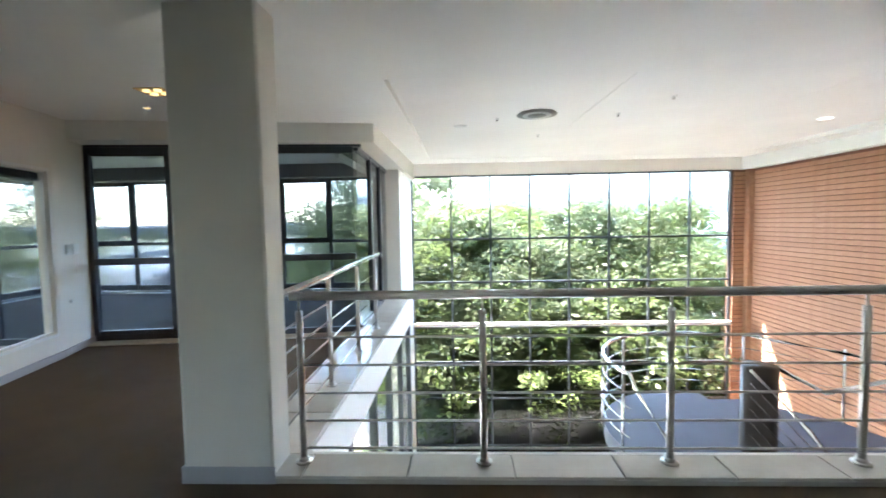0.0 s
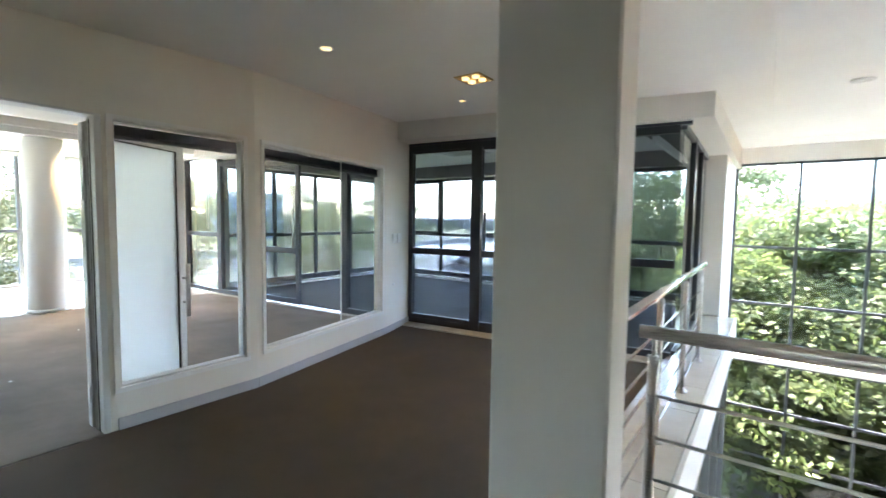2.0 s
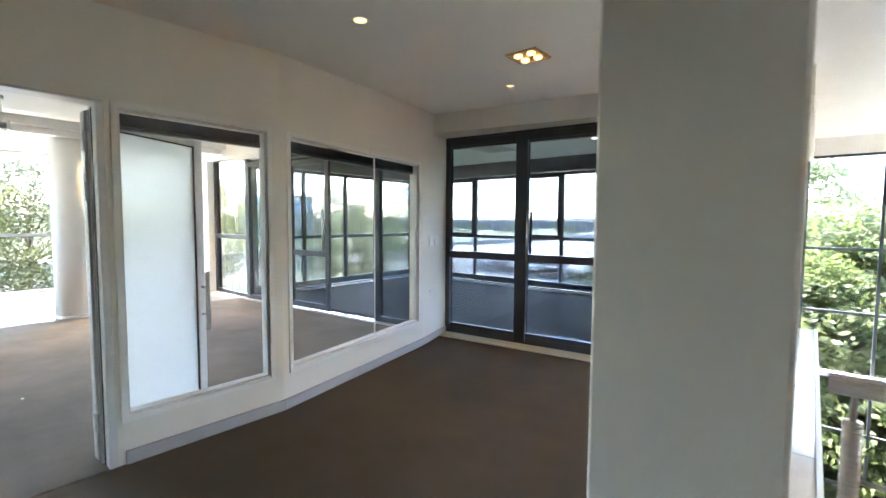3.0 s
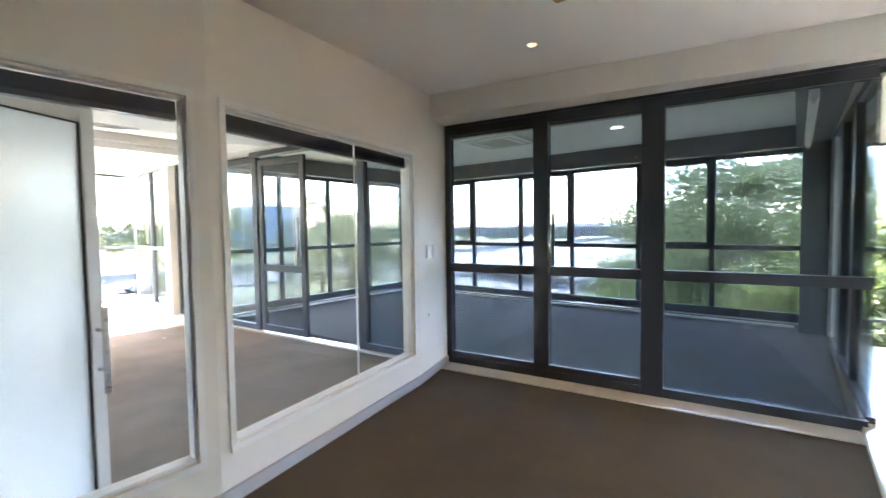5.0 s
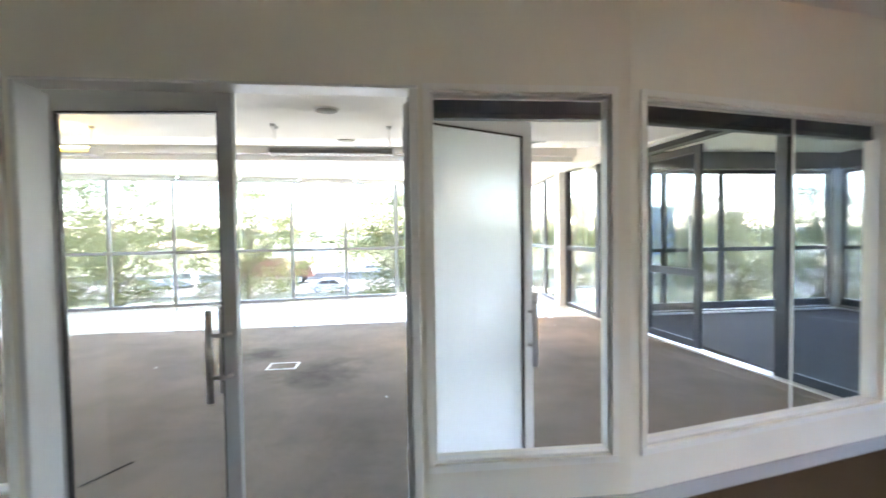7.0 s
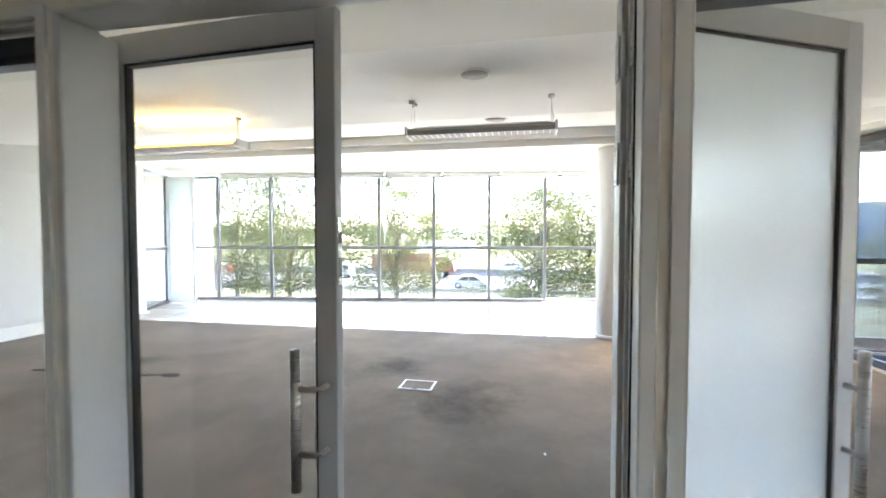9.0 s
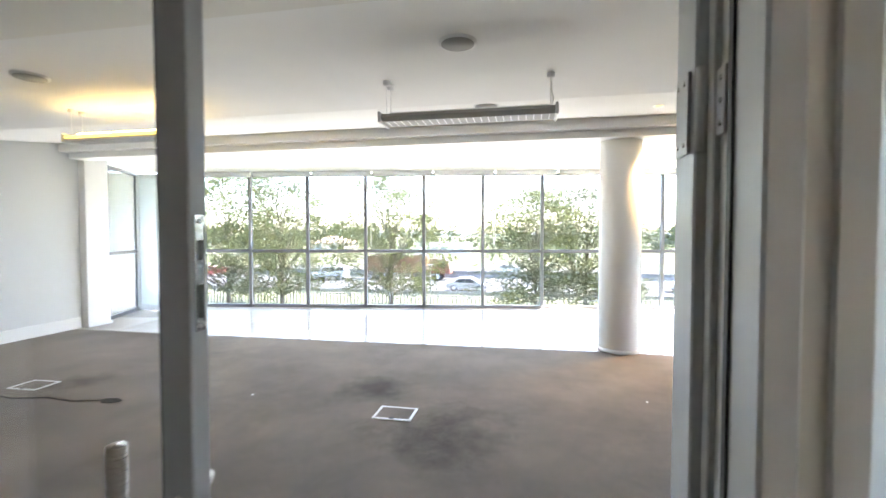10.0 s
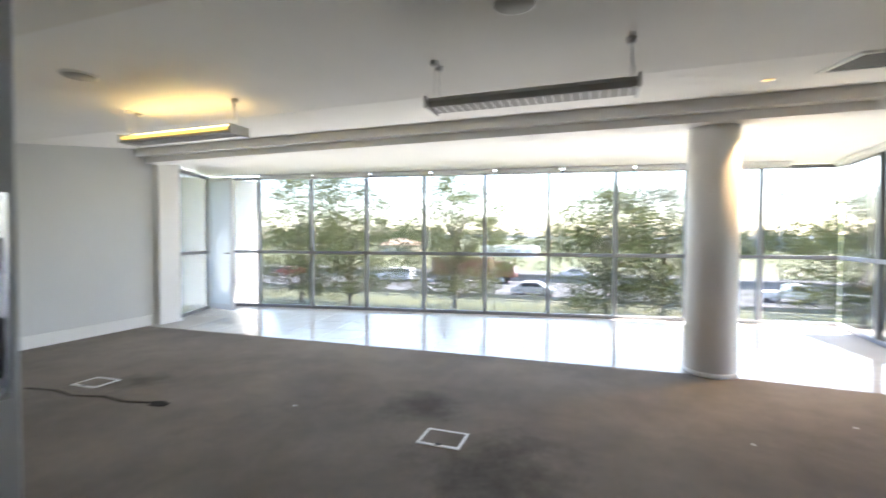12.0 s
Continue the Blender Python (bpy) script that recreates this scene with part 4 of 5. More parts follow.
for name, x0, y0, x1, y1, z in (("air_cassette", -7.86, 3.06, -7.26, 3.66, 0),):
    t = thing("air_vent", "square return-air grille with a white frame in the office ceiling", "air vent", at=((x0 + x1) / 2, (y0 + y1) / 2, office_z((x0 + x1) / 2)))
    t.rotation_euler = (0, radians(8.0), 0)
    bm = nb()
    h = 0.32
    for a in ((-h, -h, h, -h + 0.04), (-h, h - 0.04, h, h), (-h, -h + 0.04, -h + 0.04, h - 0.04), (h - 0.04, -h + 0.04, h, h - 0.04)):
        box(bm, a[0], a[1], -0.015, a[2], a[3], 0.0)
    part("frame", bm, PLASTIC, t)
    part("backing", bx(-h + 0.04, -h + 0.04, -0.003, h - 0.04, h - 0.04, 0.0), BLACK, t)
    for k in range(18):
        yy = -h + 0.055 + k * (2 * h - 0.11) / 17
        part("slat", bx(-h + 0.04, yy - 0.009, -0.011, h - 0.04, yy + 0.009, -0.006), GRILLE, t)
downlight((-8.0, 2.77, office_z(-8.0) - 0.002), LAMP_W, "small warm downlight in the office ceiling", 0.04, "office downlights")
downlight((-8.15, 4.3, office_z(-8.15) - 0.002), LAMP_W, "small warm downlight in the office ceiling", 0.04, "office downlights")
# meeting room ceiling
ac = thing("air_cassette", "white square air-conditioning cassette in the meeting room ceiling", "air conditioner", at=(-5.15, 8.05, 2.86))
part("panel", bx(-0.45, -0.45, -0.03, 0.45, 0.45, 0.0, 0.01), PLASTIC, ac)
part("grille", bx(-0.26, -0.26, -0.036, 0.26, 0.26, -0.03), GREYP, ac)
for a in ((-0.4, -0.36, 0.4, -0.31), (-0.4, 0.31, 0.4, 0.36), (-0.38, -0.29, -0.33, 0.29), (0.33, -0.29, 0.38, 0.29)):
    part("slot", bx(a[0], a[1], -0.033, a[2], a[3], -0.0295), GREYP, ac)
downlight((-3.38, 8.27, 2.858), LAMP_C, "lit white downlight in the meeting room ceiling", 0.08, "meeting room downlights")

# switches and socket on the narrow wall
def wall_plate(name, s, z, w, h, label, cat, rockers):
    x, y = along(WD, WE, s)
    t = thing(name, label, cat, "white switches" if cat == "light switch" else "", at=(x, y, z))
    t.rotation_euler = (0, 0, math.atan2(WE[1] - WD[1], WE[0] - WD[0]))
    part("plate", bx(-w / 2, -0.012, -h / 2, w / 2, 0, h / 2, 0.003), PLASTIC, t)
    for k in range(rockers):
        cx = (k - (rockers - 1) / 2) * w / rockers
        part("rocker", bx(cx - w / rockers * 0.28, -0.016, -h * 0.28, cx + w / rockers * 0.28, -0.012, h * 0.28, 0.002), PLASTIC, t)
    return t


wall_plate("light_switch", 0.24, 1.255, 0.13, 0.125, "white double light switch on the cream wall", "light switch", 2)
wall_plate("light_switch", 0.39, 1.255, 0.13, 0.125, "white double light switch on the cream wall", "light switch", 2)
wall_plate("wall_socket", 0.22, 0.63, 0.05, 0.028, "small outlet stub low on the cream wall", "outlet", 1)


def lamp_of(x, y, z, watts, colour=(1.0, 0.66, 0.30), angle=110):
    l = new("downlight_lamp", bpy.data.lights.new("downlight_lamp", "SPOT"))
    l.data.energy, l.data.color, l.data.shadow_soft_size = watts, colour, 0.03
    l.data.spot_size, l.data.spot_blend = radians(angle), 1.0
    l.location = (x, y, z - 0.03)


lamp_of(-9.33, 3.17, 2.755, 4.5, angle=125)
downlight((-9.33, 3.17, 2.758), LAMP_W, "small warm downlight beside the round column", 0.04, "office downlights")
lamp_of(-2.37, 4.19, lobby_z(4.19), 0.8)


# ---------------------------------------------------------------- outdoors
G = -4.6


def ground_mat():
    m, nt, b = material("dry_grass")
    v = coords(nt)
    big = ramp(nt, noise_tex(nt, 0.05, 6, v), [(0.35, (0.075, 0.095, 0.038)), (0.5, (0.13, 0.135, 0.062)), (0.68, (0.21, 0.185, 0.115))])
    col = mixc(nt, 0.4, big, ramp(nt, noise_tex(nt, 3.0, 5, v), [(0.3, (0.08, 0.10, 0.038)), (0.7, (0.18, 0.175, 0.095))]))
    nt.links.new(col, b.inputs["Base Color"])
    b.inputs["Roughness"].default_value = 0.95
    return m


def foliage_mat(name, lo, hi):
    m, nt, b = material(name)
    g = nt.nodes.new("ShaderNodeNewGeometry")
    col = ramp(nt, g.outputs["Random Per Island"], [(0.0, lo), (1.0, hi)])
    nt.links.new(col, b.inputs["Base Color"])
    b.inputs["Roughness"].default_value = 0.6
    tl = nt.nodes.new("ShaderNodeBsdfTranslucent")
    mix = nt.nodes.new("ShaderNodeMixShader")
    mix.inputs[0].default_value = 0.5
    nt.links.new(col, tl.inputs["Color"])
    nt.links.new(b.outputs[0], mix.inputs[1])
    nt.links.new(tl.outputs[0], mix.inputs[2])
    nt.links.new(mix.outputs[0], nt.nodes["Material Output"].inputs["Surface"])
    return m


LEAF_A = foliage_mat("acacia_leaf", (0.09, 0.105, 0.04), (0.15, 0.165, 0.075))
LEAF_B = foliage_mat("broad_leaf", (0.08, 0.118, 0.036), (0.165, 0.2, 0.075))
LEAF_C = foliage_mat("distant_leaf", (0.045, 0.06, 0.03), (0.08, 0.095, 0.055))
BARK = paint("bark", (0.13, 0.10, 0.075), 0.9, 0.3)
ASPH = paint("asphalt", (0.10, 0.10, 0.10), 0.9, 0.15)
CONC = paint("concrete", (0.20, 0.195, 0.185), 0.9, 0.15)
LINE = paint("road_paint", (0.7, 0.7, 0.68), 0.7, 0.1)
FENCE = paint("galvanised_fence", (0.30, 0.30, 0.29), 0.5, 0.1)
ROOFT = paint("tan_roof_tile", (0.38, 0.27, 0.19), 0.8, 0.15)
BEIGE = paint("beige_render", (0.55, 0.47, 0.38), 0.9, 0.08)
BLUEG = paint("blue_grey_glass_band", (0.20, 0.24, 0.30), 0.15, 0.1)
TYRE = paint("tyre_rubber", (0.02, 0.02, 0.02), 0.8, 0.1)
CARGL = paint("car_window", (0.03, 0.035, 0.04), 0.1, 0.1)
TOWN = paint("dusty_roofs", (0.16, 0.155, 0.15), 0.9, 0.3)
HILL = paint("hazy_hill", (0.07, 0.085, 0.10), 0.95, 0.2)

bm = nb()
n = 64
c = bm.verts.new((0, 0, G))
ring = [bm.verts.new((4500 * math.cos(math.tau * k / n), 4500 * math.sin(math.tau * k / n), G)) for k in range(n)]
for k in range(n):
    bm.faces.new((c, ring[k], ring[(k + 1) % n]))
structure(part("ground", bm, ground_mat()), "dry grassy ground reaching the horizon", "ground")
structure(part("pavement", bx(-8.0, 11.6, G, 26.0, 44.0, G + 0.05), CONC), "sunlit pale concrete paving behind the garden trees", "pavement")
for nm, x0, x1 in (("road_1", -64.5, -47.5), ("road_2", -83.0, -67.0)):
    structure(part(nm, bx(x0, -400, G, x1, 300, G + 0.04), ASPH), "grey asphalt highway carriageway", "road")
bm = nb()
for x in (-48.3, -63.7, -67.8, -82.2):
    box(bm, x - 0.08, -300, G + 0.044, x + 0.08, 250, G + 0.05)
for x in (-53.5, -59.0, -73.0, -77.6):
    for k in range(40):
        box(bm, x - 0.07, -200 + k * 10, G + 0.044, x + 0.07, -196 + k * 10, G + 0.05)
structure(part("road_marking", bm, LINE), "white painted lane lines on the highway", "road marking")
bm = nb()
prof = [(-0.4, 0), (0.4, 0), (0.15, 0.5), (0.12, 1.0), (-0.12, 1.0), (-0.15, 0.5)]
lo = [bm.verts.new((-65.7 + a, -400, G + b_)) for a, b_ in prof]
hi = [bm.verts.new((-65.7 + a, 300, G + b_)) for a, b_ in prof]
for k in range(6):
    bm.faces.new((lo[k], lo[(k + 1) % 6], hi[(k + 1) % 6], hi[k]))
structure(part("median_barrier", bm, CONC), "concrete median barrier between the carriageways", "barrier")
gr = thing("guard_rail", "grey steel guard rail on posts beside the highway", "guard rail", at=(-44.5, 0, G))
part("beam", bx(-0.06, -70, 0.45, 0.0, 50, 0.78, 0.02), FENCE, gr)
pm = part("post", bx(0.0, -70, 0, 0.12, -69.85, 0.7), FENCE, gr).data
for k in range(1, 40):
    o = new("post", pm)
    o.parent, o.location = gr, (0, 3.0 * k, 0)
fe = thing("palisade_fence", "grey steel palisade fence across the grass", "fence", at=(-36.6, 0, G))
for z in (0.35, 1.35):
    part("rail", bx(-0.03, -42, z, 0.03, 26, z + 0.06), FENCE, fe)
pm = part("pale", bx(-0.012, -42, 0.05, 0.012, -41.93, 1.75), FENCE, fe).data
for k in range(1, 230):
    o = new("pale", pm)
    o.parent, o.location = fe, (0, 0.295 * k, 0)

# trees
rng = random.Random(7)


def leaf_quads(bm, centre, spread, count, size, flat=0.6):
    for _ in range(count):
        while True:
            d = Vector((rng.uniform(-1, 1), rng.uniform(-1, 1), rng.uniform(-1, 1)))
            if d.length < 1:
                break
        p = Vector(centre) + Vector((d.x * spread, d.y * spread, d.z * spread * flat))
        a = Vector((rng.gauss(0, 1), rng.gauss(0, 1), rng.gauss(0, 0.6))).normalized()
        b_ = a.orthogonal().normalized()
        s = size * rng.uniform(0.6, 1.3)
        bm.faces.new([bm.verts.new(p + a * s * u + b_ * s * 0.5 * w) for u, w in ((-1, 0), (0, -1), (1, 0), (0, 1))])


def tree(name, at, h, r, leaf, mat, clumps, per, base, label, group):
    """A tapered, forked trunk with limbs and a crown of many small leaves gathered at the twigs."""
    t = thing(name, label, "tree", group, at=at)
    bm = nb()
    fork = h * base
    rod(bm, (0, 0, -0.05), (0.08, 0.05, fork), h * 0.022, 10, h * 0.015)
    tips = []
    rod(bm, (0.08, 0.05, fork), (0.15, -0.1, h * 0.62), h * 0.013, 8, h * 0.004)
    for k in range(clumps):
        a = math.tau * k * 0.382 + rng.uniform(-0.3, 0.3)
        zf = rng.uniform(base * 0.8, 1.0)
        env = r * math.sin(math.pi * min(0.98, 0.16 + 0.78 * zf)) ** 0.8
        rr = env * math.sqrt(rng.uniform(0.03, 1.0)) * (1.25 if rng.random() < 0.12 else 1.0)
        tip = Vector((rr * math.cos(a), rr * math.sin(a), zf * h))
        root = Vector((0.1, 0.0, max(fork * 0.6, (zf * 0.62 - 0.08) * h)))
        mid = root.lerp(tip, 0.5) + Vector((rng.uniform(-0.3, 0.3), rng.uniform(-0.3, 0.3), 0.05 * rr))
        if k % 3 == 0:
            rod(bm, root, mid, h * 0.0045, 5, h * 0.003)
            rod(bm, mid, tip, h * 0.003, 4, h * 0.0008)
        tips.append(tip)
    part("trunk", bm, BARK, t, "forked brown trunk and limbs")
    bm = nb()
    for tip in tips:
        leaf_quads(bm, tip, r * rng.uniform(0.14, 0.34), int(per * rng.uniform(0.6, 1.4)), leaf)
    part("crown", bm, mat, t, "crown of small green leaves")
    return t


GW = "trees beside the highway"
t1 = tree("roadside_tree", (-38.0, -24.5, G), 11.6, 6.2, 0.12, LEAF_A, 190, 80, 0.16, "feathery pale green thorn tree on the grass verge", GW)
t2 = tree("roadside_tree", (-38.7, -9.8, G), 11.4, 5.0, 0.12, LEAF_A, 170, 80, 0.14, "feathery pale green thorn tree on the grass verge", GW)
t3 = tree("roadside_tree", (-38.6, 2.0, G), 9.6, 5.4, 0.12, LEAF_A, 170, 80, 0.14, "feathery pale green thorn tree on the grass verge", GW)
for src, x, y, s, rz in ((t2, -37.4, -19.0, 1.0, 70), (t3, -40.5, 6.0, 1.02, 120), (t3, -41.5, 18.5, 0.95, 220), (t1, -36.0, 27.0, 0.78, 60),
                         (t2, -30.0, 32.0, 0.8, 10), (t3, -38.0, -38.0, 1.0, 300), (t1, -41.0, -52.0, 0.9, 200), (t3, -26.0, 22.0, 0.75, 40)):
    o = copy_thing(src, pose(x, y, G, 0, 0, rz))
    o.scale = (s, s, s)
GN = "trees outside the atrium"
a1 = tree("garden_tree", (0.6, 16.0, G), 6.4, 3.4, 0.085, LEAF_B, 130, 200, 0.22, "leafy bright green garden tree close to the atrium window", GN)
a2 = tree("garden_tree", (5.2, 17.0, G), 6.6, 3.2, 0.085, LEAF_B, 130, 200, 0.2, "leafy bright green garden tree close to the atrium window", GN)
a3 = tree("garden_shrub", (0.3, 13.1, G), 3.3, 2.0, 0.085, LEAF_B, 60, 170, 0.08, "bushy bright green shrub under the garden trees", "shrubs outside the atrium")
for src, x, y, s, rz in ((a1, -3.2, 19.0, 1.24, 100), (a2, 2.8, 19.5, 1.0, 200), (a1, 9.0, 20.0, 0.95, 300), (a2, -1.5, 25.0, 1.3, 40), (a2, -0.9, 14.8, 0.8, 150), (a1, 2.9, 15.2, 0.85, 15),
                         (a2, 7.4, 15.6, 0.98, 75), (a1, -6.0, 24.0, 0.9, 250), (a2, 1.6, 17.6, 0.98, 260), (a1, 6.2, 18.6, 0.92, 330),
                         (a3, 1.9, 13.6, 1.15, 110), (a3, 3.5, 13.0, 1.0, 210), (a3, 5.0, 13.5, 1.2, 300), (a3, 6.7, 13.1, 1.05, 70), (a3, -0.9, 13.9, 1.3, 10), (a3, 8.4, 14.0, 1.2, 140), (a3, 3.9, 15.4, 1.4, 45), (a3, 0.6, 15.6, 1.3, 190)):
    o = copy_thing(src, pose(x, y, G, 0, 0, rz))
    o.scale = (s, s, s)
bm = nb()
for _ in range(360):
    y = rng.uniform(-230, 160)
    leaf_quads(bm, (-172 + rng.uniform(-25, 25) - abs(y) * 0.1, y, G + rng.uniform(2.0, 9.0)), rng.uniform(2.5, 5.0), 60, 0.75, 0.8)
for _ in range(160):
    a = rng.uniform(-30, 70)
    d = rng.uniform(220, 420)
    leaf_quads(bm, (-d * math.sin(radians(a)), d * math.cos(radians(a)), G + rng.uniform(1, 3)), rng.uniform(3, 6), 45, 1.1, 0.5)
tagged(part("far_woods", bm, LEAF_C), "hazy green trees in the distance", "trees", kind="stuff")
bm = nb()
for _ in range(16):
    leaf_quads(bm, (-35.5 + rng.uniform(-0.6, 0.6), rng.uniform(-34, 22), G + 0.3), 0.6, 50, 0.12, 0.5)
tagged(part("shrubs", bm, LEAF_A), "low shrubs along the palisade fence", "shrubs", kind="stuff")


# vehicles
def vehicle(name, at, rz, L, W, H, prof, glass, paintm, label, group, wheel=0.34, axles=(0.19, 0.80)):
    """A vehicle with its nose at +x: body from a side profile, glazed band, wheels, lamps."""
    t = thing(name, label, name.replace("_", " "), group, at=at)
    t.rotation_euler = (0, 0, radians(rz))
    bm = nb()
    a = [bm.verts.new((x * L - L / 2, -W / 2, z * H)) for x, z in prof]
    b_ = [bm.verts.new((x * L - L / 2, W / 2, z * H)) for x, z in prof]
    bm.faces.new(a)
    bm.faces.new(b_)
    m_ = len(prof)
    for k in range(m_):
        bm.faces.new((a[k], a[(k + 1) % m_], b_[(k + 1) % m_], b_[k]))
    bmesh.ops.bevel(bm, geom=bm.edges[:], offset=0.05, segments=2, affect="EDGES")
    part("body", bm, paintm, t)
    for s in (-1, 1):
        for g0 in glass:
            bm = nb()
            vs = [bm.verts.new((x * L - L / 2, s * (W / 2 + 0.004), z * H)) for x, z in g0]
            vt = [bm.verts.new((x * L - L / 2, s * (W / 2 - 0.02), z * H)) for x, z in g0]
            bm.faces.new(vs)
            for k in range(len(vs)):
                bm.faces.new((vs[k], vs[(k + 1) % len(vs)], vt[(k + 1) % len(vs)], vt[k]))
            part("side_window", bm, CARGL, t)
        for ax in axles:
            w_ = smooth(part("wheel", rod(nb(), (ax * L - L / 2, s * (W / 2 - 0.2), wheel), (ax * L - L / 2, s * (W / 2 + 0.02), wheel), wheel, 22), TYRE, t))
            part("rim", rod(nb(), (ax * L - L / 2, s * (W / 2 + 0.015), wheel), (ax * L - L / 2, s * (W / 2 + 0.03), wheel), wheel * 0.6, 16), SILVER, w_)
        part("headlight", bx(L / 2 - 0.06, s * W * 0.36 - 0.14, H * 0.42, L / 2 + 0.005, s * W * 0.36 + 0.14, H * 0.50), PLASTIC, t)
    return t


def car_paint(name, c):
    m, nt, b = material(name)
    b.inputs["Base Color"].default_value = (*c, 1)
    b.inputs["Roughness"].default_value = 0.3
    b.inputs["Coat Weight"].default_value = 0.6
    bump(nt, b, noise_tex(nt, 6, 2, coords(nt)), 0.02, 0.01)
    return m


CW, CS, CR, CD, CB = car_paint("white_car", (0.8, 0.8, 0.8)), car_paint("silver_car", (0.5, 0.51, 0.52)), car_paint("red_car", (0.35, 0.03, 0.03)), car_paint("dark_car", (0.04, 0.05, 0.06)), car_paint("brown_load", (0.20, 0.075, 0.05))
SEDAN = [(0, 0.2), (0.0, 0.55), (0.13, 0.62), (0.27, 0.97), (0.62, 0.99), (0.78, 0.62), (0.98, 0.5), (1.0, 0.2)]
SEDG = [[(0.2, 0.65), (0.3, 0.92), (0.45, 0.93), (0.45, 0.65)], [(0.47, 0.65), (0.47, 0.93), (0.6, 0.93), (0.72, 0.65)]]
SUVP = [(0, 0.2), (0.0, 0.62), (0.03, 0.97), (0.6, 1.0), (0.74, 0.66), (0.98, 0.58), (1.0, 0.2)]
SUVG = [[(0.05, 0.66), (0.06, 0.91), (0.24, 0.92), (0.24, 0.66)], [(0.27, 0.66), (0.27, 0.92), (0.43, 0.92), (0.43, 0.66)], [(0.46, 0.66), (0.46, 0.92), (0.58, 0.92), (0.68, 0.66)]]
PICK = [(0, 0.25), (0.0, 0.58), (0.42, 0.6), (0.46, 0.98), (0.68, 1.0), (0.79, 0.64), (0.98, 0.56), (1.0, 0.25)]
PICG = [[(0.48, 0.64), (0.5, 0.92), (0.66, 0.92), (0.74, 0.64)]]
RZT = G + 0.045
HV = "vehicles on the highway"
vehicle("suv", (-59.5, -25.0, RZT), -90, 4.9, 1.85, 1.85, SUVP, SUVG, CW, "white station wagon driving on the highway", HV)
sed = vehicle("sedan", (-51.0, -5.0, RZT), 90, 4.5, 1.75, 1.45, SEDAN, SEDG, CS, "silver sedan driving on the highway", HV)
vehicle("pickup", (-54.0, 18.5, RZT), 90, 5.1, 1.8, 1.75, PICK, PICG, CW, "white pickup driving on the highway", HV)
dk = vehicle("sedan", (-57.0, 8.0, RZT), 90, 4.5, 1.75, 1.45, SEDAN, SEDG, CD, "dark sedan driving on the highway", HV)
rd = vehicle("hatchback", (-61.0, -44.0, RZT), -90, 4.2, 1.75, 1.5, SUVP, SUVG, CR, "red hatchback driving on the highway", HV)
wh = vehicle("sedan", (-74.0, -2.0, RZT), -90, 4.5, 1.75, 1.45, SEDAN, SEDG, CW, "white sedan on the far carriageway", HV)
tr = vehicle("truck", (-62.0, -14.5, RZT), 90, 11.5, 2.5, 3.4, [(0, 0.3), (0, 0.95), (0.70, 1.0), (0.72, 0.4), (0.76, 0.4), (0.76, 0.85), (0.95, 0.85), (1.0, 0.5), (1.0, 0.25)], [[(0.86, 0.55), (0.86, 0.78), (0.93, 0.78), (0.97, 0.55)]], CB, "brown loaded tipper truck on the highway", HV, 0.5, (0.12, 0.22, 0.86))
PC = "cars parked in the far lot"
for k in range(22):
    src = (sed, dk, wh)[k % 3]
    o = copy_thing(src, pose(-34 + (k % 11) * 2.8, 52 + (k // 11) * 12 - (k % 11) * 0.6, G + 0.045, 0, 0, 75))
    tagged(o, ("silver", "dark", "white")[k % 3] + " sedan parked in rows in the lot", "sedan", PC)
structure(part("parking_lot", bx(-48, 40, G, 2, 82, G + 0.035), ASPH), "asphalt parking lot beyond the meeting room", "parking lot")
structure(part("road_3", prism(nb(), [(-160, 60), (-160, 74), (60, 300), (60, 280)], G, G + 0.03), ASPH), "distant asphalt road", "road")
for k in range(3):
    cp = thing("carport", "long white shade-net carport over parked cars", "carport", "carports of the lot", at=(-22 + 1.0 * k, 46 + 13 * k, G))
    bm = nb()
    for j in range(8):
        a0, a1 = radians(25 + j * 16.25), radians(25 + (j + 1) * 16.25)
        vs = [bm.verts.new((x, 2.6 * math.cos(a), 1.2 + 1.5 * math.sin(a))) for x, a in ((-16, a0), (16, a0), (16, a1), (-16, a1))]
        bm.faces.new(vs)
    bmesh.ops.solidify(bm, geom=bm.faces[:], thickness=0.05)
    part("canopy", bm, PLASTIC, cp)
    for j in range(6):
        part("post", rod(nb(), (-15 + 6 * j, 0, 0), (-15 + 6 * j, 0, 2.65), 0.06, 8), FENCE, cp)
    cp.rotation_euler = (0, 0, radians(-12))


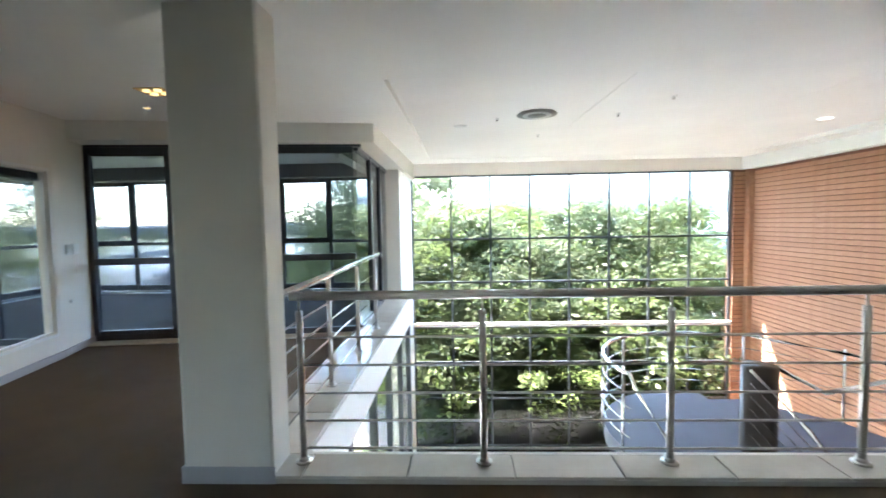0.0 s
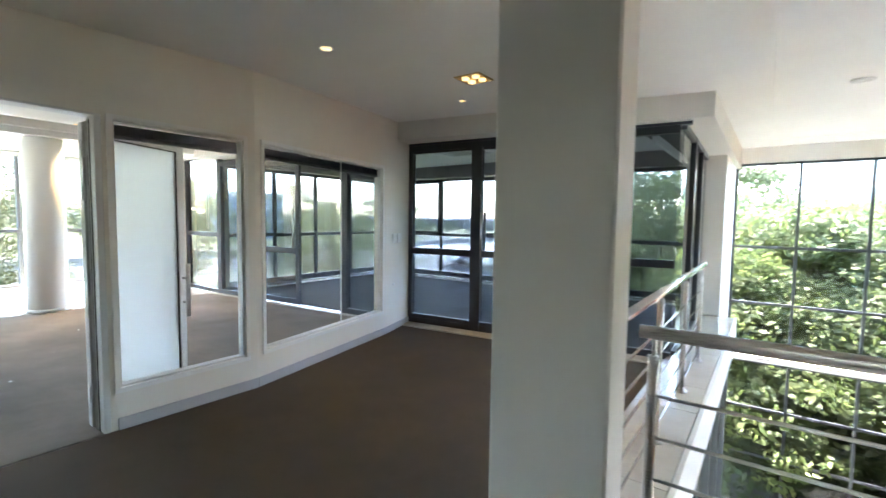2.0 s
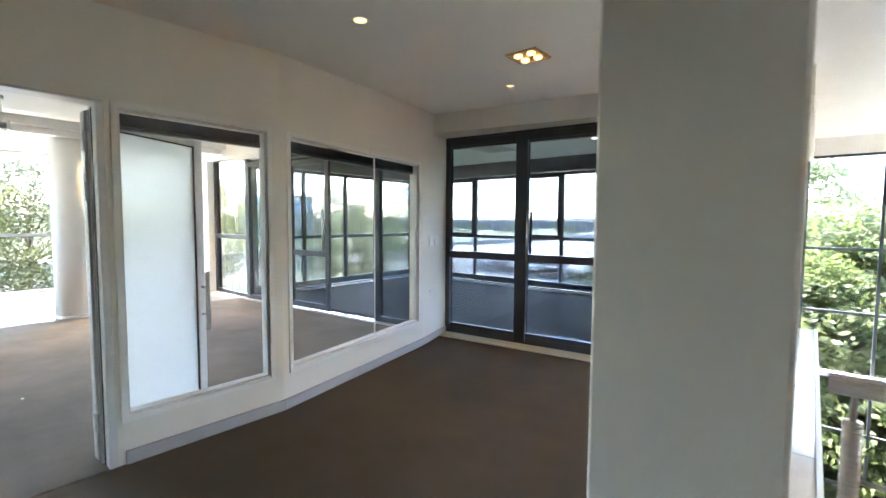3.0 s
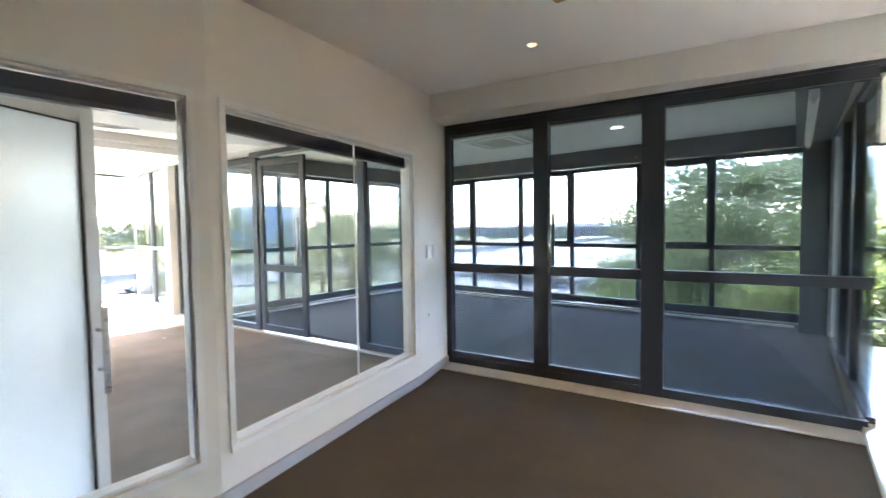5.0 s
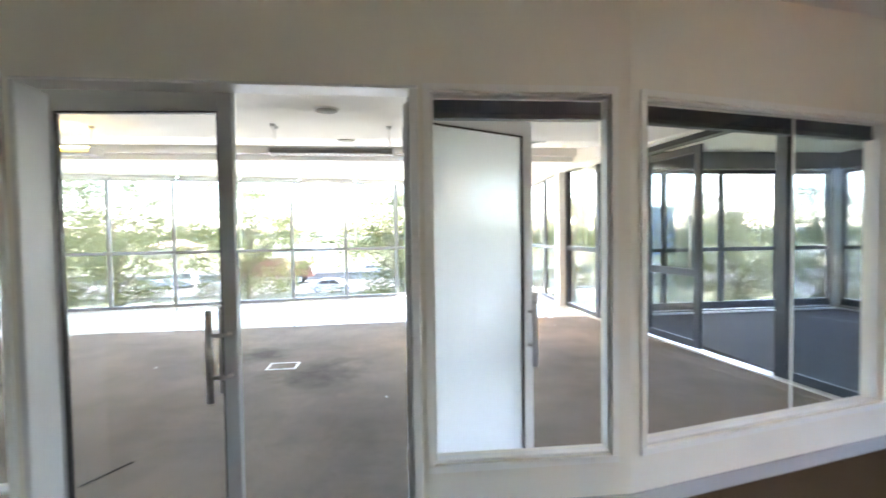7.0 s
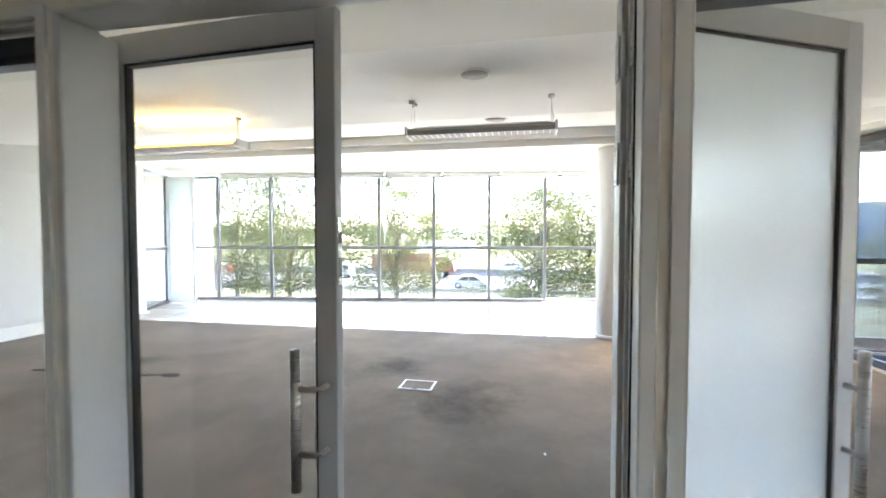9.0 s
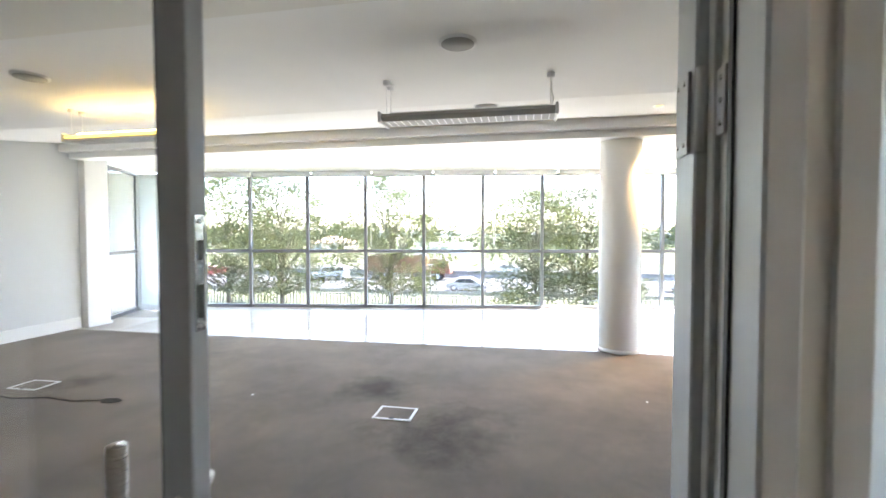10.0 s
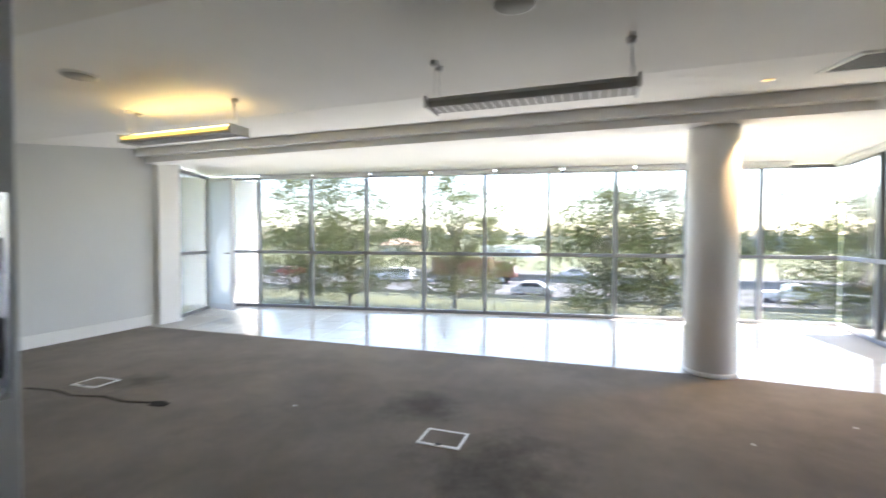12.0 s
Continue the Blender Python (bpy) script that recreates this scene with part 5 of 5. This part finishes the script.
# buildings
def building(name, x0, y0, x1, y1, h, wallm, label, wins, roof="flat", rise=2.0, grp=""):
    """wins: (face, u0, u1, z0, z1) openings on a face ('e' or 's'), built as recessed panes in frames."""
    t = thing(name, label, "building", grp, at=((x0 + x1) / 2, (y0 + y1) / 2, G))
    w, d = (x1 - x0) / 2, (y1 - y0) / 2
    part("wall", bx(-w, -d, 0, w, d, h, 0.02), wallm, t)
    if roof == "hip":
        bm = nb()
        e = 0.5
        lo = [bm.verts.new(p) for p in ((-w - e, -d - e, h), (w + e, -d - e, h), (w + e, d + e, h), (-w - e, d + e, h))]
        r0, r1 = bm.verts.new((0, -d * 0.3, h + rise)), bm.verts.new((0, d * 0.3, h + rise))
        for f in ((lo[0], lo[1], r0), (lo[1], lo[2], r1, r0), (lo[2], lo[3], r1), (lo[3], lo[0], r0, r1), tuple(lo)):
            bm.faces.new(f)
        part("roof", bm, ROOFT, t)
    else:
        part("roof", bx(-w - 0.15, -d - 0.15, h, w + 0.15, d + 0.15, h + 0.35), WHITE, t)
    for f, u0, u1, z0, z1 in wins:
        if f == "e":
            wn = part("window", bx(w - 0.05, u0, z0, w + 0.04, u1, z1), BLUEG, t)
            part("sill", bx(w, u0 - 0.1, z0 - 0.15, w + 0.12, u1 + 0.1, z0 - 0.02), WHITE, wn)
        else:
            wn = part("window", bx(u0, -d - 0.04, z0, u1, -d + 0.05, z1), BLUEG, t)
            part("sill", bx(u0 - 0.1, -d - 0.12, z0 - 0.15, u1 + 0.1, -d, z0 - 0.02), WHITE, wn)
    return t


building("house", -159, -74, -147, -61, 3.4, BEIGE, "beige house with a tan hipped roof beyond the highway", [("e", -4, -2.4, 1, 2.3), ("e", 1.5, 3.4, 1, 2.3)], "hip", 2.4)
building("low_building", -150, -34, -142, -17, 3.2, WHITE, "low white flat-roofed building beyond the highway", [("e", -6.5 + 3 * k, -5.2 + 3 * k, 1.0, 2.2) for k in range(5)])
building("office_block", 1.5, 42, 34, 54, 11.5, WHITE, "pale office block with blue-grey window bands behind the garden", [("s", -14.2 + 7.4 * k, -7.4 + 7.4 * k, z, z + 2.0) for k in range(4) for z in (6.6, 2.2)])
building("dark_tower", -128, 62, -112, 76, 12.5, BLUEG, "dark blue-grey office tower in the distance", [("e", -6 + 3.2 * k, -3.6 + 3.2 * k, z, z + 2.2) for k in range(4) for z in (1.5, 5.0, 8.5)])
bm = nb()
for _ in range(420):
    a, d = rng.uniform(-20, 75), rng.uniform(260, 1500)
    x, y = -d * math.sin(radians(a)), d * math.cos(radians(a))
    s = rng.uniform(4, 14)
    box(bm, x - s, y - s * 0.6, G, x + s, y + s * 0.6, G + rng.uniform(3, 6))
tagged(part("far_town", bm, TOWN), "pale roofs of a far-off industrial town", "town", kind="stuff")
bm = nb()
prev = None
for k in range(73):
    a = radians(-60 + k * 2.5)
    h = 26 + 22 * noise.noise((k * 0.17, 0, 0)) + 8 * noise.noise((k * 0.9, 3, 0))
    x, y = -3600 * math.sin(a), 3600 * math.cos(a)
    cur = [bm.verts.new((x, y, G)), bm.verts.new((x * 1.1, y * 1.1, G + max(h, 8)))]
    if prev:
        bm.faces.new((prev[0], cur[0], cur[1], prev[1]))
    prev = cur
structure(part("backdrop_hills", bm, HILL), "low hazy hills on the horizon", "hills")


def street_lamp(at, h, label):
    t = thing("street_lamp", label, "street lamp", "street lamps", at=at)
    smooth(part("pole", rod(nb(), (0, 0, 0), (0, 0, h), 0.05 + h * 0.006, 10, 0.04), FENCE, t))
    part("head", bx(-0.3, -0.14, h - 0.02, 0.25, 0.14, h + 0.14, 0.02), GREYP, t)
    return t


street_lamp((-37.8, -6.2, G), 3.6, "short grey lamp post on the grass verge")
street_lamp((-45.5, 15.0, G), 9.5, "tall grey street lamp beside the highway")
street_lamp((-44.0, 40.0, G), 12.0, "tall grey street lamp beside the highway")
street_lamp((-30.0, 70.0, G), 13.0, "tall grey street lamp beside the highway")


# ---------------------------------------------------------------- office details
def floor_box(x0, y0, x1, y1, rz, label):
    cx, cy = (x0 + x1) / 2, (y0 + y1) / 2
    w, d = (x1 - x0) / 2, (y1 - y0) / 2
    t = thing("floor_box", label, "floor box", "office floor boxes", at=(cx, cy, 0.0))
    t.rotation_euler = (0, 0, radians(rz))
    f = 0.022
    for a in ((-w, -d, w, -d + f), (-w, d - f, w, d), (-w, -d + f, -w + f, d - f), (w - f, -d + f, w, d - f)):
        part("frame_bar", bx(*a[:2], 0.0, *a[2:], 0.008, 0.001), PLASTIC, t)
    part("lid", bx(-w + f, -d + f, 0.0, w - f, d - f, 0.005), CARPET_O, t, "carpeted lid")
    part("catch", bx(w - f - 0.01, -0.02, 0.008, w - 0.004, 0.02, 0.011), BLACK, t)
    return t


floor_box(-6.87, 0.267, -6.61, 0.593, 0, "white-framed floor box let into the carpet")
floor_box(-6.86, -3.44, -6.60, -3.12, 2, "white-framed floor box let into the carpet")
FRAY = paint("frayed_backing", (0.035, 0.030, 0.027), 0.95, 0.3)
sm = thing("carpet_seam", "dark opened carpet seam running to a torn hole", "carpet seam", at=(-6.5, -2.9, 0.0))
pts = [(0.12, -0.85), (0.06, -0.5), (0.10, -0.2), (0.02, 0.1), (0.05, 0.4), (-0.02, 0.66)]
bm = nb()
for (ax, ay), (bx_, by_) in zip(pts, pts[1:]):
    obar(bm, (ax, ay), (bx_, by_), 0.014, 0.0, 0.004)
part("gap", bm, FRAY, sm)
bm = nb()
for (ax, ay), (bx_, by_) in zip(pts, pts[1:]):
    obar(bm, (ax, ay), (bx_, by_), 0.03, 0.0, 0.006, off=0.03)
part("lifted_edge", bm, CARPET_O, sm)
bm = prism(nb(), [(-0.03 + 0.055 * math.cos(k * math.tau / 14) * (1 + 0.2 * math.sin(3 * k)), 0.74 + 0.10 * math.sin(k * math.tau / 14)) for k in range(14)], 0.0, 0.005)
part("hole", bm, FRAY, sm, "torn dark hole")
o = tagged(part("carpet_tear", obar(nb(), (-4.40, -0.18), (-4.67, -0.03), 0.018, 0.0, 0.005), FRAY), "short dark tear in the office carpet", "carpet tear")
for k, (x, y) in enumerate(((-7.4, 2.55), (-6.0, 2.6), (-8.0, 3.4), (-8.3, 4.2), (-6.9, -1.0), (-5.6, 1.6))):
    o = tagged(part("paper_scrap", bx(-0.012, -0.008, 0.0, 0.012, 0.008, 0.004), PLASTIC), "tiny white scrap lying on the carpet", "scrap", "scraps on the carpet")
    o.location, o.rotation_euler = (x, y, 0.002), (0, 0, k * 1.3)

# white roller blinds at the head of the facade, with cords
BLW = paint("white_blind_fabric", (0.78, 0.78, 0.76), 0.8, 0.04)


def roller(p, q, z, cord):
    t = thing("window_blind", "white roller blind wound up at the window head", "blind", "office roller blinds")
    part("cassette", obar(nb(), p, q, 0.075, z - 0.075, z, bev=0.012), PLASTIC, t)
    part("hem_bar", obar(nb(), along(p, q, 0.02), along(p, q, span(p, q) - 0.02), 0.02, z - 0.10, z - 0.078), BLW, t)
    if cord:
        x, y = along(p, q, span(p, q) * 0.98)
        smooth(part("cord", sweep(nb(), [(x, y, z - 0.07), (x + 0.01, y, z - 0.7), (x + 0.02, y + 0.02, z - 1.45), (x + 0.035, y + 0.04, z - 1.5), (x + 0.03, y + 0.05, z - 0.8), (x + 0.02, y + 0.05, z - 0.07)], 0.004, 6), PLASTIC, t))
    return t


for k in range(8):
    a, b_ = fac(0.1 + 1.25 * k * 0.82), fac(0.1 + 1.25 * (k + 1) * 0.82 - 0.03)
    roller((a[0] + 0.13, a[1]), (b_[0] + 0.13, b_[1]), 2.755, k in (0, 2, 4, 6))
roller((-12.75, 5.18), (-11.6, 5.08), 2.755, True)
roller((-11.57, 5.08), (-10.45, 4.98), 2.755, False)
roller((-10.15, 5.02), (-9.1, 5.04), 2.755, True)

# glazed return and open frosted door at the far end
glazing("window_return", (-9.52, -5.62), (-10.72, -6.10), [0.03, 1.27], [0.0, 1.16, 2.70], "full-height window beside the balcony door", GREYF, AGLASS, 0.08, 0.06)
bd = thing("balcony_door", "silver framed balcony door with frosted glass standing open", "door")
hp, fp = (-10.70, -6.08), (-10.60, -5.33)
for a, b_ in ((0.0, 0.07), (0.69, 0.755)):
    part("stile", obar(nb(), along(hp, fp, a), along(hp, fp, b_), 0.05, 0.02, 2.66, bev=0.004), SILVER, bd)
for a, b_ in ((0.02, 0.13), (2.58, 2.66)):
    part("rail", obar(nb(), along(hp, fp, 0.07), along(hp, fp, 0.69), 0.048, a, b_), SILVER, bd)
pane(obar(nb(), along(hp, fp, 0.065), along(hp, fp, 0.695), 0.012, 0.125, 2.585), bd, FROST)
part("handle", obar(nb(), along(hp, fp, 0.58), along(hp, fp, 0.72), 0.02, 1.14, 1.16, off=-0.05), CHROME, bd, "steel lever handle")
# pale door jamb stop seen low beside the doorway
st = thing("door_stop", "small cream door stop on the carpet behind the door", "door stop", at=(-4.55, 0.62, 0))
smooth(part("post", rod(nb(), (0, 0, 0), (0, 0, 0.05), 0.022, 20), PLASTIC, st))
smooth(part("cap", rod(nb(), (0, 0, 0.05), (0, 0, 0.062), 0.026, 20), PLASTIC, st))

# ---------------------------------------------------------------- pieces of the setting
def pieces(name, parent, boxes, mat):
    """Alike pieces that share one unit mesh."""
    me = {}
    for (cx, cy, cz, sx, sy, sz, rz) in boxes:
        key = (round(sx, 3), round(sy, 3), round(sz, 3))
        if key not in me:
            bm = box(nb(), -sx / 2, -sy / 2, -sz / 2, sx / 2, sy / 2, sz / 2, 0.002 if sz < 0.05 else 0.006)
            d = bpy.data.meshes.new(name)
            bm.to_mesh(d)
            bm.free()
            d.materials.append(mat)
            me[key] = d
        o = new(name, me[key])
        o.parent = parent
        o.matrix_basis = pose(cx, cy, cz, 0, 0, rz)


# ledge tiles
row = []
for k in range(14):
    row.append((-1.09 + 0.31 + 0.62 * k, 2.617, 0.0355, 0.612, 0.246, 0.018, 0))
for k in range(10):
    row.append((-0.767, 2.745 + 0.31 + 0.62 * k, 0.0355, 0.462, 0.612, 0.018, 0))
pieces("tile", ledge, row, TILE)
# office strip tiles, in rows parallel to the facade
row = []
ang = math.degrees(math.atan2(FDIR.y, FDIR.x)) - 90
for i in range(-2, 24):
    for j in range(8):
        u, d = -6.9 + 0.6 * i, 0.34 + 0.6 * j
        c_ = FORG + FDIR * (u + 2.0) + Vector((FDIR.y, -FDIR.x)) * d
        if c_.x > -8.75 or c_.y > 4.72 or c_.y < -6.6 or (c_.x > -9.9 and c_.y < -5.0):
            continue
        row.append((c_.x, c_.y, -0.009, 0.597, 0.597, 0.012, ang))
pieces("tile", bed_office, row, TILE)
# brick courses with raked joints
row, row2 = [], []
nz = int((2.66 + 4.6) / 0.103)
for k in range(nz):
    z = -4.6 + 0.103 * (k + 0.5)
    for j in range(4):
        row.append((7.552, 2.62 + 2.17 * (j + 0.5), z, 0.04, 2.168, 0.086, 0))
    row2.append((7.285, 11.155, z, 0.265, 0.04, 0.086, 0))
pieces("brick_course", bw, row, BRICK)
pieces("brick_course", bw2, row2, BRICK)
